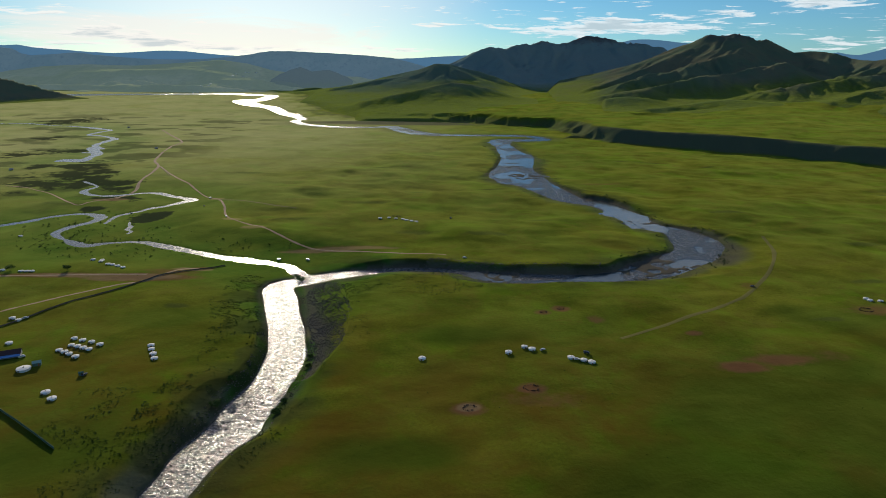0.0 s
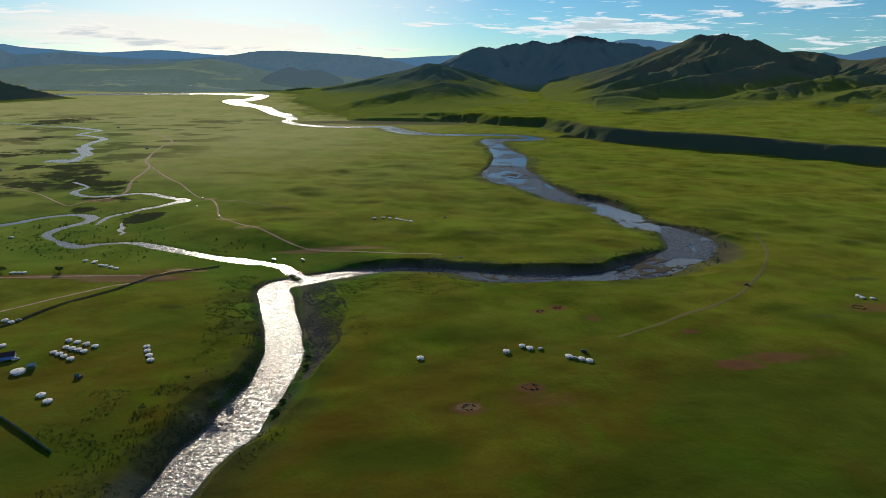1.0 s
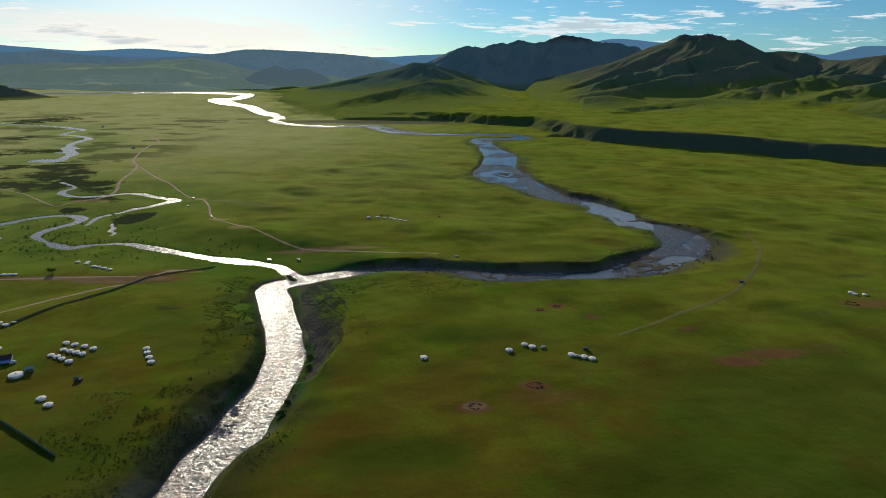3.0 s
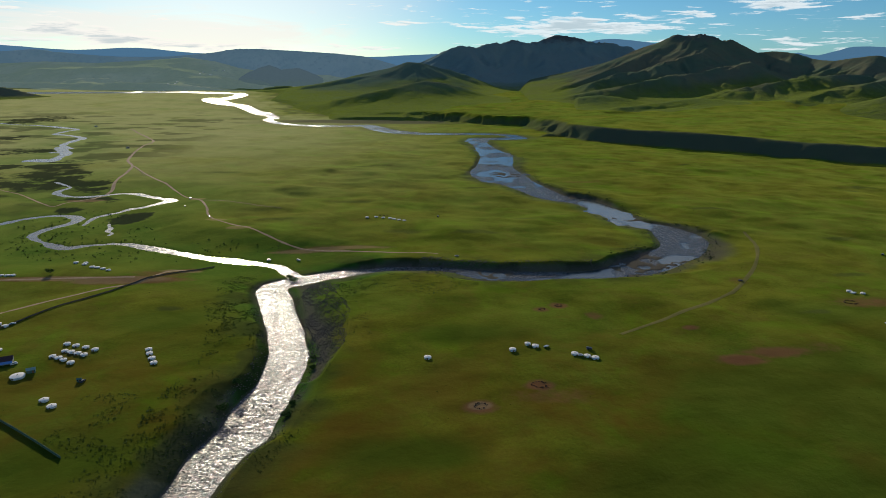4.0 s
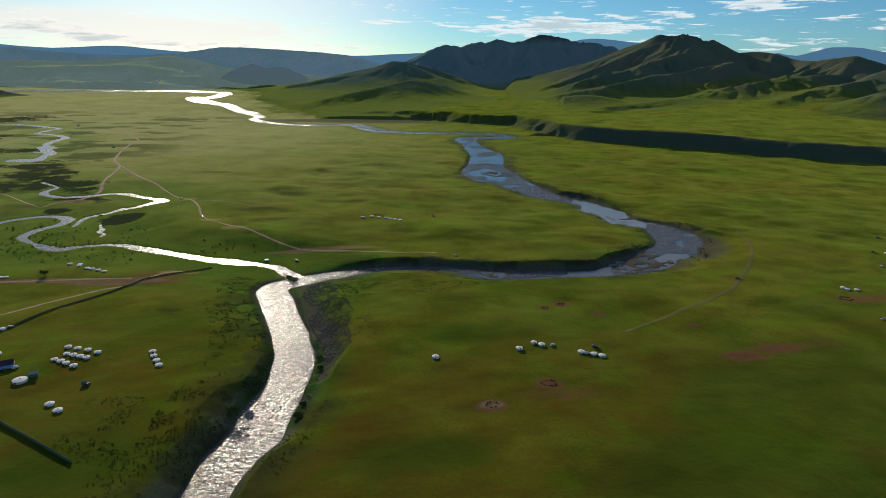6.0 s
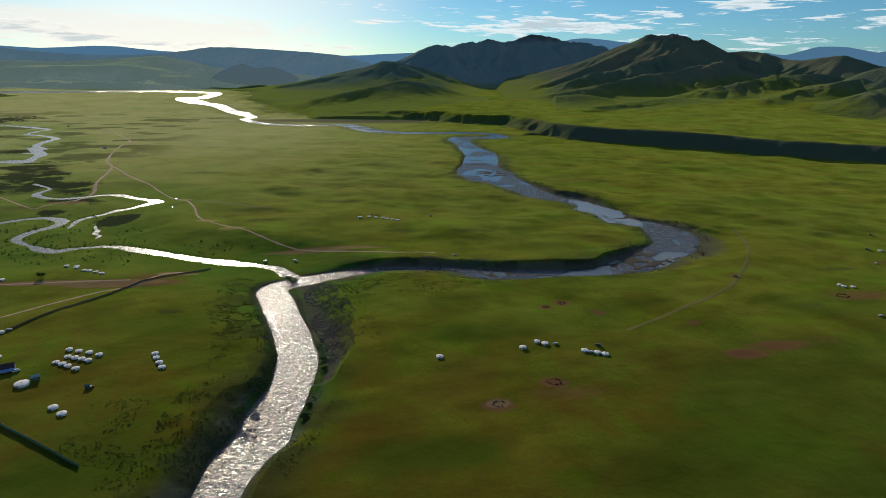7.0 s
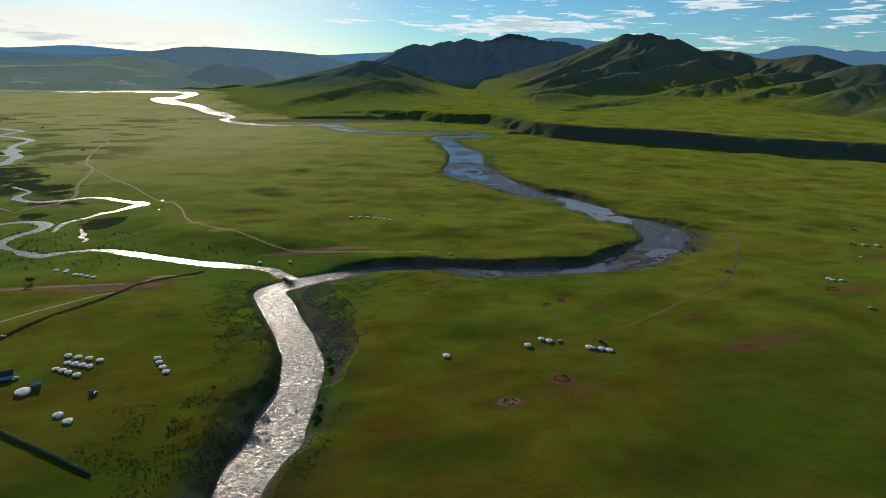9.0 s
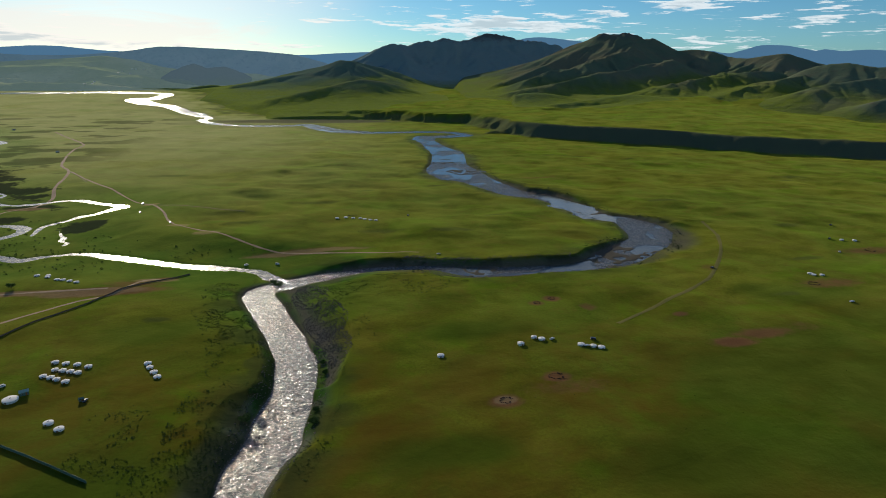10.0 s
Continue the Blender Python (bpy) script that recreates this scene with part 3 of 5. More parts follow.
ROAD_I = [(-300.8, 805.3), (-333.2, 848), (-374.7, 912.2), (-389.4, 937.4)]
ROAD_H = [(-388.7, 932.6), (-367.5, 897.3), (-344.4, 855.4)]
FENCE_1 = [(-250.6, 344.4), (-240, 362.5), (-226.5, 389.5), (-208.4, 414.6), (-194.8, 439), (-176.6, 457.8), (-158.2, 475.1)]
FENCE_2 = [(-199.5, 257.9), (-190.3, 250.6), (-176.1, 240.3), (-162.8, 230.6), (-149.9, 220.8)]
ROW = [(-42, 613), (-33, 616), (-26, 613), (-19, 611), (-15, 606), (-10, 601), (-5, 596)]
K = 1.35  # metres to one unit of the plan, in which courses, camps and terrace are given
# terrace edge (foot of the scarp), seen from above, closed far behind
TERRACE = [(3500, -400), (1800, 420), (1052, 790), (728, 985), (631, 1078), (481, 1188), (391, 1275), (335, 1372), (338, 1470), (322, 1570), (240, 1612), (91, 1740),
           (-71, 1815), (-243, 1890), (-345, 2030), (-455, 2440), (-560, 2900), (-900, 3500), (-900, 5500), (5500, 5500), (5500, -400)]


def lift(x, y):
    """How far the upper valley stands above the near one."""
    return 26 * smooth(1900, 2800, 0.97 * y - 0.22 * x) * smooth(-100, -450, x)


def water_level(x, y):
    """The waters fall towards the near end of the valley."""
    return WATER + 1.5 * smooth(480, 570, y) + 1.6 * smooth(600, 1400, y) + 0.7 * smooth(1500, 2300, y) + 2.0 * np.maximum(smooth(-50, 60, x), smooth(600, 900, y)) + lift(x, y)


LINE_RIVER = np.vstack((curve_points(RIVER_NEAR), curve_points([(x, y, w * (0.75 if 2000 < y < 2660 and x > -700 else 1)) for x, y, w in RIVER_FAR])))
LINE_STREAMS = [curve_points([(x, y, w * k) for x, y, w in s]) for s, k in ((STREAM, 0.95), (STREAM_B, 1.6), (STREAM_C, 1.6), (STREAM_D, 2.0))]
TERRACE_EDGE = np.array([(*p, 0.0) for p in TERRACE[:18]])
FAN = (1456, 1944)  # head of the broad fan
# bare earth: x, y, radii along and across, strength
BARE = [(170, 289, 15, 7, 1.0), (195, 297, 22, 8, 0.75), (57, 257, 26, 10, 0.42), (21, 249, 9, 6, 0.9), (53, 267, 8, 6, 0.9), (161, 330, 6, 4, 0.7), (305, 366, 30, 13, 0.6),
        (408, 433, 40, 12, 0.6), (90, 370, 7, 6, 0.8), (108, 352, 6, 7, 0.65), (77, 364, 6, 6, 0.7), (-205, 437, 44, 10, 1.0), (-275, 442, 50, 6, 0.8), (-75, 512, 55, 9, 0.55), (-190, 452, 25, 12, 0.6),
        (-172, 466, 10, 6, 0.75), (240, 810, 40, 12, 0.4), (-187, 315, 16, 9, 0.35), (225, 300, 12, 8, 0.4), (237, 411, 8, 8, 0.5)]

# stony spit and bank below the confluence: x, y, half-width
SPIT = curve_points([(-84, 441, 5), (-68, 405, 11), (-59, 365, 13), (-55, 330, 9), (-62, 290, 5)], 4)
# dark spots on the grass, some painted-in shade of hummocks: x, y, radii
DARK_SPOTS = [(372, 1003, 26, 8), (330, 1012, 16, 6), (601, 762, 26, 8), (575, 745, 18, 5), (455, 960, 14, 5), (-5, 556, 26, 8), (62, 546, 24, 7), (120, 610, 16, 5), (-60, 700, 30, 7), (10, 760, 34, 7),
           (-130, 610, 22, 6), (90, 780, 24, 6), (-250, 900, 30, 9), (-40, 950, 40, 9), (330, 640, 22, 6), (395, 520, 18, 5), (255, 350, 10, 4), (165, 470, 14, 5), (330, 420, 16, 5), (-160, 380, 9, 4)]


# trodden dusty ground: x, y, radii
DUST = [(-212, 437, 42, 9), (-262, 442, 40, 6), (-178, 462, 18, 7), (-70, 511, 60, 6), (-360, 716, 26, 10), (-240, 722, 12, 6), (-160, 575, 14, 8), (-190, 612, 12, 8), (21, 250, 7, 4)]
# grass of a darker green: x, y, radii
DEEP = [(175, 262, 60, 30), (230, 225, 110, 50), (320, 260, 70, 40), (209, 282, 50, 26), (150, 255, 50, 26), (272, 350, 50, 26), (208, 243, 50, 26), (137, 239, 50, 26), (181, 247, 50, 26), (87, 190, 50, 26), (152, 185, 50, 26), (120, 205, 60, 24), (300, 300, 60, 26), (-140, 215, 40, 22), (-10, 215, 30, 14), (30, 330, 34, 14), (-160, 360, 34, 20)]


def plan_land(x, y):
    """Height of the ground and its cover at the points x, y."""
    r = np.hypot(x + 30, y)
    far = smooth(900, 1800, r)
    level = water_level(x, y)
    calm = 0.35 + 0.65 * smooth(330, 430, y)
    h = (1 - 0.5 * far - 0.42 * smooth(1700, 2300, r)) * (2.4 * (fbm(x, y, 240, 3, 3) - 0.5) + (4.6 * (fbm(x + 0.3 * y, y * 1.4, 130, 9, 3) - 0.5) + 0.9 * (fbm(x, y * 1.3, 30, 15, 4, 0.6) - 0.5)) * calm)
    h += lift(x, y)
    # high ground inside the great bend, and the knolls across the river
    h += 0.9 * smooth(90, 0, np.hypot((x - 95) / 2.6, (y - 500) / 1.0)) + 0.4 * smooth(110, 0, np.hypot((x + 60) / 1.6, (y - 500)))
    h += 2.6 * smooth(60, 0, np.hypot((x - 20) / 1.9, y - 560)) * fbm(x, y, 50, 21, 2) * 2
    # terrace with its scarp, dissected to the west, then fans that climb to the mountains
    s = line_distance(x, y, TERRACE_EDGE, 5000.0)
    s = np.where(inside(x, y, TERRACE), s, -s)
    west = smooth(420, 300, x)
    s = s + west * (110 * (ridged(x, y, 62, 31, 2) - 0.66)) + (1 - west) * 30 * (fbm(x, y, 90, 33) - 0.5)
    fans = np.maximum(s - 40, 0)
    h += smooth(-2, 42 + 30 * west, s) * (27 * smooth(-330, 200, x) * (1 - 0.25 * west) + 4 * (fbm(x, y, 300, 40, 3) - 0.5)) + 0.024 * fans + smooth(30, 420, s) * (30 * (fbm(x, y, 280, 44, 3) - 0.5) - 6 * smooth(0.90, 0.98, ridged(x, y, 330, 47, 2)))
    # broad fan below the folded mountain
    h += smooth(10, 160, s) * 36 * smooth(820, 0, np.hypot((x - FAN[0]) * 0.9, y - FAN[1])) ** 1.2
    # valley floor rising to the far hills
    rise = smooth(3000, 3640, r)
    h += rise * (14 + 10 * (fbm(x, y, 620, 50, 4) - 0.5)) * smooth(1400, 300, x)
    # soft mounds on the meadows
    h += 6.5 * (fbm(x * 0.75 + 0.2 * y, y, 46, 101, 3, 0.45) - 0.5) * smooth(440, 520, y) * smooth(1500, 900, y) * smooth(-260, -120, x) * (1 - smooth(75, 25, np.hypot(x + 24, (y - 592) * 0.8)))
    h += 2.6 * (fbm(x * 0.8 - 0.2 * y, y, 38, 103, 3, 0.45) - 0.5) * smooth(470, 400, y)
    # rivers
    wob = 1.7 * (fbm(x, y, 14, 60, 2) - 0.5) * (1 + 3 * far)
    dr = line_distance(x, y, LINE_RIVER) + wob
    ds = np.full(x.shape, 999.0)
    for line in LINE_STREAMS:
        ds = np.minimum(ds, line_distance(x, y, line) + wob * 0.9 + 3.4 * (fbm(x, y, 9, 62, 3) - 0.5))
    bar = smooth(5, -3, line_distance(x, y, SPIT)) + 0.85 * smooth(24, 6, np.abs(y - 436)) * smooth(20, 60, x) * smooth(190, 150, x)
    bar = np.maximum(bar, smooth(60, 15, np.hypot(x - 265, (y - 505) * 0.8)) * 0.7) * (dr < 60)
    bank = 5.0 + 24 * bar + 9 * smooth(320, 250, y) * smooth(-88, -100, x + 0.12 * (y - 220)) + 3 * smooth(-70, -60, x) * smooth(330, 290, y)
    bank = bank + 30 * far + 5 * fbm(x, y, 30, 64, 2)
    # slip-off slopes lie on the south side, cut banks on the north
    south = smooth(0.2, -0.5, line_distance(x, y + 1.0, LINE_RIVER) + wob - dr) * smooth(420, 440, y)
    bank = bank + south * (12 + 0.045 * np.clip(r - 300, 0, 1500))
    cut = smooth(0.95, 0.4, dr / bank) * (dr > 0) * (1 - np.clip(bar, 0, 1)) * (1 - south) * (1 - far)
    edge = np.clip(dr / bank, 0, 1)
    edge = edge ** np.where((bar > 0.3) | (south > 0.5), 0.9, 0.62)
    h = np.where(dr < 0, level - 0.15 - 0.9 * np.clip(-dr / 4, 0, 1), level - 0.15 + (h - level + 0.15) * edge)
    # shoals of gravel that just break the surface
    shoal = np.zeros_like(x)
    for sx, sy, sr in ((186, 462, 52), (150, 880, 44), (228, 612, 20), (208, 716, 22), (150, 960, 30), (62, 449, 24), (-648, 2350, 34), (-604, 2580, 30), (-520, 2196, 24), (-430, 2020, 22)):
        shoal = np.maximum(shoal, smooth(1.0, 0.45, np.hypot(x - sx, y - sy) / sr))
    shoal = shoal * smooth(0.47, 0.56, fbm(x, y * 1.3, 8, 95, 3))
    h = h + 1.25 * shoal * (dr < 0)
    low = level + 0.5 * smooth(0, 5, ds) + (h - level - 0.5) * smooth(4, 70, ds) ** 1.3
    h = np.where(ds < 75, np.where(ds < 0, np.minimum(level - 0.15 - 0.7 * np.clip(-ds / 3, 0, 1), h), np.minimum(h, low)), h)
    # cover
    gravel = np.clip(smooth(bank * 0.62, bank * 0.25, dr) * (0.35 + 0.45 * bar) * (dr > -3), 0, 1) * (1 - 0.5 * far)
    gravel = gravel * (1 - 0.8 * smooth(330, 300, y) * smooth(-84, -92, x))
    gravel = np.maximum(gravel, (dr < 0.5) * 0.9)
    flats = smooth(90, 40, np.hypot((x + 60) / 4.2, (y - 1700) / 0.9)) * smooth(0, 12, dr) * (s < 0) * (y > 1500)
    gravel = np.maximum(gravel, flats * 0.75)
    fringe = smooth(-1, 1, dr) * smooth(7, 4, dr) * smooth(-96, -90, x + 0.1 * (y - 250)) * smooth(235, 250, y) * smooth(345, 325, y) * smooth(0.40, 0.55, fbm(x, y, 22, 73, 2))
    gravel = gravel * (1 - fringe)
    lush = fringe + smooth(110, 10, ds) * 0.85 * (0.4 + fbm(x, y, 40, 70, 3)) + smooth(26, 8, dr) * 0.55 * smooth(0.45, 0.6, fbm(x, y, 45, 72, 3))
    peat = smooth(0.56, 0.64, fbm(x, y * 1.5, 80, 76, 4)) * smooth(-330, -460, x) * smooth(560, 640, y) * smooth(2100, 1700, y) * 0.55
    ragged = 3.0 * (fbm(x * 0.7, y * 1.2, 26, 78, 5, 0.7) - 0.5)
    for px, py, rx, ry in PEAT:
        peat = np.maximum(peat, smooth(1.05, 0.75, np.hypot((x - px) / rx, (y - py) / ry) + ragged) * 0.9)
    scrub_shade = smooth(34, 6, dr) * (1 - far) * smooth(0.42, 0.62, fbm(x, y, 18, 82, 3)) * 0.8
    # dark spots join the bank scrub, with hummock shade as colour
    for hx, hy, rx, ry in DARK_SPOTS:
        scrub_shade = np.maximum(scrub_shade, 0.75 * smooth(1.3, 0.3, np.hypot((x - hx) / rx, (y - hy) / ry) + 0.9 * (fbm(x, y, 9, 84, 3) - 0.5)))
    soil = np.zeros_like(x)
    for bx, by, rx, ry, k in BARE:
        soil = np.maximum(soil, k * smooth(1.5, 0.2, np.hypot((x - bx) / rx, (y - by) / ry)))
    dry = np.clip(0.25 + 0.75 * smooth(380, 250, y) + 0.5 * smooth(-100, -260, x) * smooth(480, 300, y) - 0.25 * smooth(700, 1500, y), 0, 1)
    dust = np.zeros_like(x)
    for hx, hy, rx, ry in DUST:
        dust = np.maximum(dust, smooth(1.4, 0.2, np.hypot((x - hx) / rx, (y - hy) / ry)))
    deep = np.zeros_like(x)
    for hx, hy, rx, ry in DEEP:
        deep = np.maximum(deep, smooth(1.4, 0.3, np.hypot((x - hx) / rx, (y - hy) / ry) + 0.9 * (fbm(x, y, 40, 86, 3) - 0.5)))
    scarp = np.maximum(smooth(-2, 8, s) * smooth(52, 34, s) * 0.85 * (1 - 0.5 * west), cut * 0.8)
    # grows with distance from the flight: dry plain plus painted haze
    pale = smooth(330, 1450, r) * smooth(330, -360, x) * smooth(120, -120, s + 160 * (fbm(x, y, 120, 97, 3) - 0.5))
    return h, dict(deep=deep, dust=dust, pale=pale, dry=dry, scarp=scarp, gravel=gravel, lush=np.clip(lush, 0, 1), peat=np.clip(peat, 0, 1), scrub_shade=np.clip(scrub_shade, 0, 1), soil=soil), dr, ds


def land(x, y):
    h, cover, dr, ds = plan_land(x / K, y / K)
    return h * K, cover, dr * K, ds * K


def height(x, y):
    h = land(np.atleast_1d(np.array(x, float)), np.atleast_1d(np.array(y, float)))[0]
    return h if len(h) > 1 else float(h[0])


def sheet(name, verts, quads, mat, attrs=None, smooth_shading=True):
    """A mesh of quads from arrays."""
    me = bpy.data.meshes.new(name)
    me.vertices.add(len(verts))
    me.vertices.foreach_set("co", np.ascontiguousarray(verts, np.float32).ravel())
    n = len(quads)
    k = quads.shape[1]
    me.loops.add(n * k)
    me.loops.foreach_set("vertex_index", np.ascontiguousarray(quads, np.int32).ravel())
    me.polygons.add(n)
    me.polygons.foreach_set("loop_start", np.arange(0, n * k, k, dtype=np.int32))
    me.polygons.foreach_set("loop_total", np.full(n, k, np.int32))
    me.polygons.foreach_set("use_smooth", np.full(n, smooth_shading, bool))
    me.update(calc_edges=True)
    for key, values in (attrs or {}).items():
        a = me.attributes.new(key, "FLOAT", "POINT")
        a.data.foreach_set("value", np.ascontiguousarray(values, np.float32))
    me.materials.append(mat)
    return new(name, me)


def fan_grid(az, rad):
    """Points on a polar grid about the middle of the flight, and the grid's quads."""
    A, R = np.meshgrid(np.radians(az), rad)
    x, y = (-40 + R * np.sin(A)).ravel(), (R * np.cos(A)).ravel()
    m, n = len(rad), len(az)
    i = (np.arange(m - 1)[:, None] * n + np.arange(n - 1)[None, :]).ravel()
    return x, y, np.stack((i, i + 1, i + n + 1, i + n), 1)


def radii(lo, hi):
    r = [lo]
    while r[-1] < hi:
        q = r[-1]
        r.append(q + max(1.0, q * (0.0046 if q < 2400 else 0.0056)))
    r[-1] = hi
    return np.array(r)


AZ = np.concatenate((np.arange(-180, -40, 4.0), np.arange(-40, 52.01, 0.125), np.arange(56, 180.1, 4.0)))
RAD = np.concatenate(([0.02, 40, 80, 120, 155], radii(182, 5900)))
gx, gy, gq = fan_grid(AZ, RAD)
gh, cover, _, _ = land(gx, gy)
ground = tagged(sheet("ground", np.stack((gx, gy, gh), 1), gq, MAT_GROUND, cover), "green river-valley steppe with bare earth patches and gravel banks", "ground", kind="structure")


def water_sheet(name, lines, z, mat, label, cell=5.0, skip=None, broken=True):
    """Level water wherever the lines run, reaching a little under the banks."""
    cells = set()
    for line in lines:
        for a, b in zip(line[:-1], line[1:]):
            n = max(1, int(np.hypot(b[0] - a[0], b[1] - a[1]) / 3))
            for k in range(n):
                p = (a + (b - a) * k / n) * K
                w = p[2] + 7
                i0, i1, j0, j1 = (int(math.floor(v / cell)) for v in (p[0] - w, p[0] + w, p[1] - w, p[1] + w))
                cells.update((i, j) for i in range(i0, i1 + 1) for j in range(j0, j1 + 1))
    if skip:
        cells -= skip
    ids, verts, quads = {}, [], []
    for i, j in sorted(cells):
        q = []
        for c in ((i, j), (i + 1, j), (i + 1, j + 1), (i, j + 1)):
            if c not in ids:
                ids[c] = len(verts)
                verts.append((c[0] * cell, c[1] * cell, float(water_level(c[0] * cell / K, c[1] * cell / K)) * K + z))
            q.append(ids[c])
        quads.append(q)
    v = np.array(verts)
    x, y = v[:, 0] / K, v[:, 1] / K
    near = smooth(70, 10, x) * smooth(486, 470, y)
    patch = smooth(0.46, 0.56, fbm(x, y, 45, 90, 3)) * 0.8
    riffle = np.maximum(near * (0.72 + 0.5 * (fbm(x, y, 26, 92, 2) - 0.3)), patch) if broken else patch * 0.5
    ob = sheet(name, v, np.array(quads), mat, dict(riffle=np.clip(riffle, 0, 1)))
    tagged(ob, label, "river", kind="structure")
    return cells


river_cells = water_sheet("river", [LINE_RIVER], 0.0, MAT_RIVER, "wide shallow river glittering with ripples in low sun")
water_sheet("stream", LINE_STREAMS, 0.02, MAT_STREAM, "narrow winding stream with bright calm water", skip=river_cells, broken=False)

# ---------------------------------------------------------------- mountains


def ridge_height(x, y, ridges, base, tail=0.0):
    """Heights of crests (x, y, z) that fall away on both sides; length: how far a flank reaches for each metre of height; tail: how much of a long concave foot it has."""
    h = np.full(x.shape, -50.0)
    for pts, length in ridges:
        line = curve_points(pts, 2)
        best = np.full(x.shape, -50.0)
        for a, b in zip(line[:-1], line[1:]):
            ux, uy = b[0] - a[0], b[1] - a[1]
            t = np.clip(((x - a[0]) * ux + (y - a[1]) * uy) / (ux * ux + uy * uy + 1e-9), 0, 1)
            d = np.hypot(x - a[0] - t * ux, y - a[1] - t * uy)
            z = a[2] + (b[2] - a[2]) * t
            up = np.maximum(z - base, 1.0)
            d = np.sqrt(d * d + 900.0) - 30.0
            short = 1.45 * np.exp(-d / (1.2 * up * length + 50)) - 0.45
            best = np.maximum(best, base - 30 + (up + 30) * ((1 - tail) * short + tail * (0.8 * np.exp(-d / (1.08 * up * length + 45)) + 0.4 * np.exp(-d / (3.1 * up * length + 130)) - 0.2)))
        k = 9.0
        m = np.maximum(h, best)
        h = m + np.log(np.exp((h - m) / k) + np.exp((best - m) / k)) * k * 0.5
    return h


def crest_line(x, y, pts):
    """Running length along the crest of the nearest point, and the distance from it."""
    line = curve_points(pts, 2)
    best, along, run = np.full(x.shape, 1e9), np.zeros(x.shape), 0.0
    for a, b in zip(line[:-1], line[1:]):
        ux, uy = b[0] - a[0], b[1] - a[1]
        size = math.hypot(ux, uy) + 1e-9
        t = np.clip(((x - a[0]) * ux + (y - a[1]) * uy) / size ** 2, 0, 1)
        d = np.hypot(x - a[0] - t * ux, y - a[1] - t * uy)
        along = np.where(d < best, run + t * size, along)
        best = np.minimum(best, d)
        run += size
    return along, best


def slopes(h, az, rad):
    """Rise towards x and towards y on a polar grid."""
    g = h.reshape(len(rad), len(az))
    a, r = np.radians(az)[None, :], np.asarray(rad, float)[:, None]
    hr = np.gradient(g, np.asarray(rad, float), axis=0)
    ha = np.gradient(g, np.radians(az), axis=1) / r
    return (hr * np.sin(a) + ha * np.cos(a)).ravel(), (hr * np.cos(a) - ha * np.sin(a)).ravel()


def gullies(h, x, y, az, rad, scales, depth, seed):
    """Carves branching furrows that run down the slope, coarse ones first."""
    for k, scale in enumerate(scales):
        gx, gy = slopes(h, az, rad)
        steep = np.hypot(gx, gy) + 1e-6
        px, py = -gy / steep, gx / steep
        u, v = x / scale, y / scale
        iu, iv = np.floor(u), np.floor(v)
        total, weight = np.zeros_like(x), np.zeros_like(x)
        for i in (-1, 0, 1, 2):
            for j in (-1, 0, 1, 2):
                cu, cv = iu + i, iv + j
                du, dv = u - cu - 0.6 * hashed(cu, cv, seed + k), v - cv - 0.6 * hashed(cu, cv, seed + k + 50)
                w = np.exp(-2.2 * (du * du + dv * dv))
                total += w * np.cos(2 * math.pi * (du * px + dv * py))
                weight += w
        h = h + depth * 0.8 ** k * scale * np.clip(steep / 0.42, 0, 1.15) * smooth(0.07, 0.28, steep) * total / weight
    return h


def mountain(name, az, rad, ridges, base, mat, label, rough=1.0, crag=None, seed=100, category="mountain", kind="", scales=(400, 210, 105), grass=60, reach=900, tail=0.0):
    x, y, q = fan_grid(az, rad)
    _, away = crest_line(x, y, ridges[0][0])
    wx = x + 95 * rough * (fbm(x, y, 300, seed, 2, 0.4) - 0.5)
    wy = y + 95 * rough * (fbm(x, y, 300, seed + 5, 2, 0.4) - 0.5)
    b, _, river, _ = land(x, y)
    h = ridge_height(wx, wy, ridges, base, tail)
    # spurs and gullies that run down from the crest
    h += smooth(5, 170, away) * (0.25 + 0.75 * smooth(20, 110, h - base)) * (gullies(h, x, y, az, rad, scales, 0.048 * rough, seed + 31) - h)
    h += rough * np.clip((h - base) / 120, 0, 1) * 3 * (fbm(x, y, 45, seed + 13, 3, 0.6) - 0.5)
    # keep the skyline of the main crest
    h = np.maximum(h, ridge_height(x, y, [(ridges[0][0], 0.75)], base) - 1.0 + 5 * rough * (fbm(x, y, 30, seed + 25, 2) - 0.5))
    if crag:
        h += smooth(crag, crag + 30, h) * 40 * (ridged(x, y, 85, seed + 17, 3) - 0.52)
    # concave foot that runs out on the fans
    raw = h - b - 70 * smooth(260, 60, river) - 80 * smooth(reach, 1.7 * reach, away)
    h = b - 9 + 15 * np.logaddexp(0, (raw + 9) / 15)
    # the sheet dives under the ground along its rim
    na, nr = len(az), len(rad)
    ia, ir = np.arange(na * nr) % na, np.arange(na * nr) // na
    rim = np.minimum(np.minimum(ia, na - 1 - ia) / (0.06 * na), ir / (0.06 * nr))
    h -= 120 * smooth(1.0, 0.0, rim)
    keep = (raw > -45)[q].any(1)
    used, inv = np.unique(q[keep], return_inverse=True)
    ob = sheet(name, np.stack((x, y, h), 1)[used], inv.reshape(-1, 4), mat, dict(foot=smooth(grass, 0.1 * grass, h - b + 0.9 * grass * (fbm(x, y, 210, seed + 40, 4, 0.6) - 0.5))[used]))
    return tagged(ob, label, category, kind=kind)


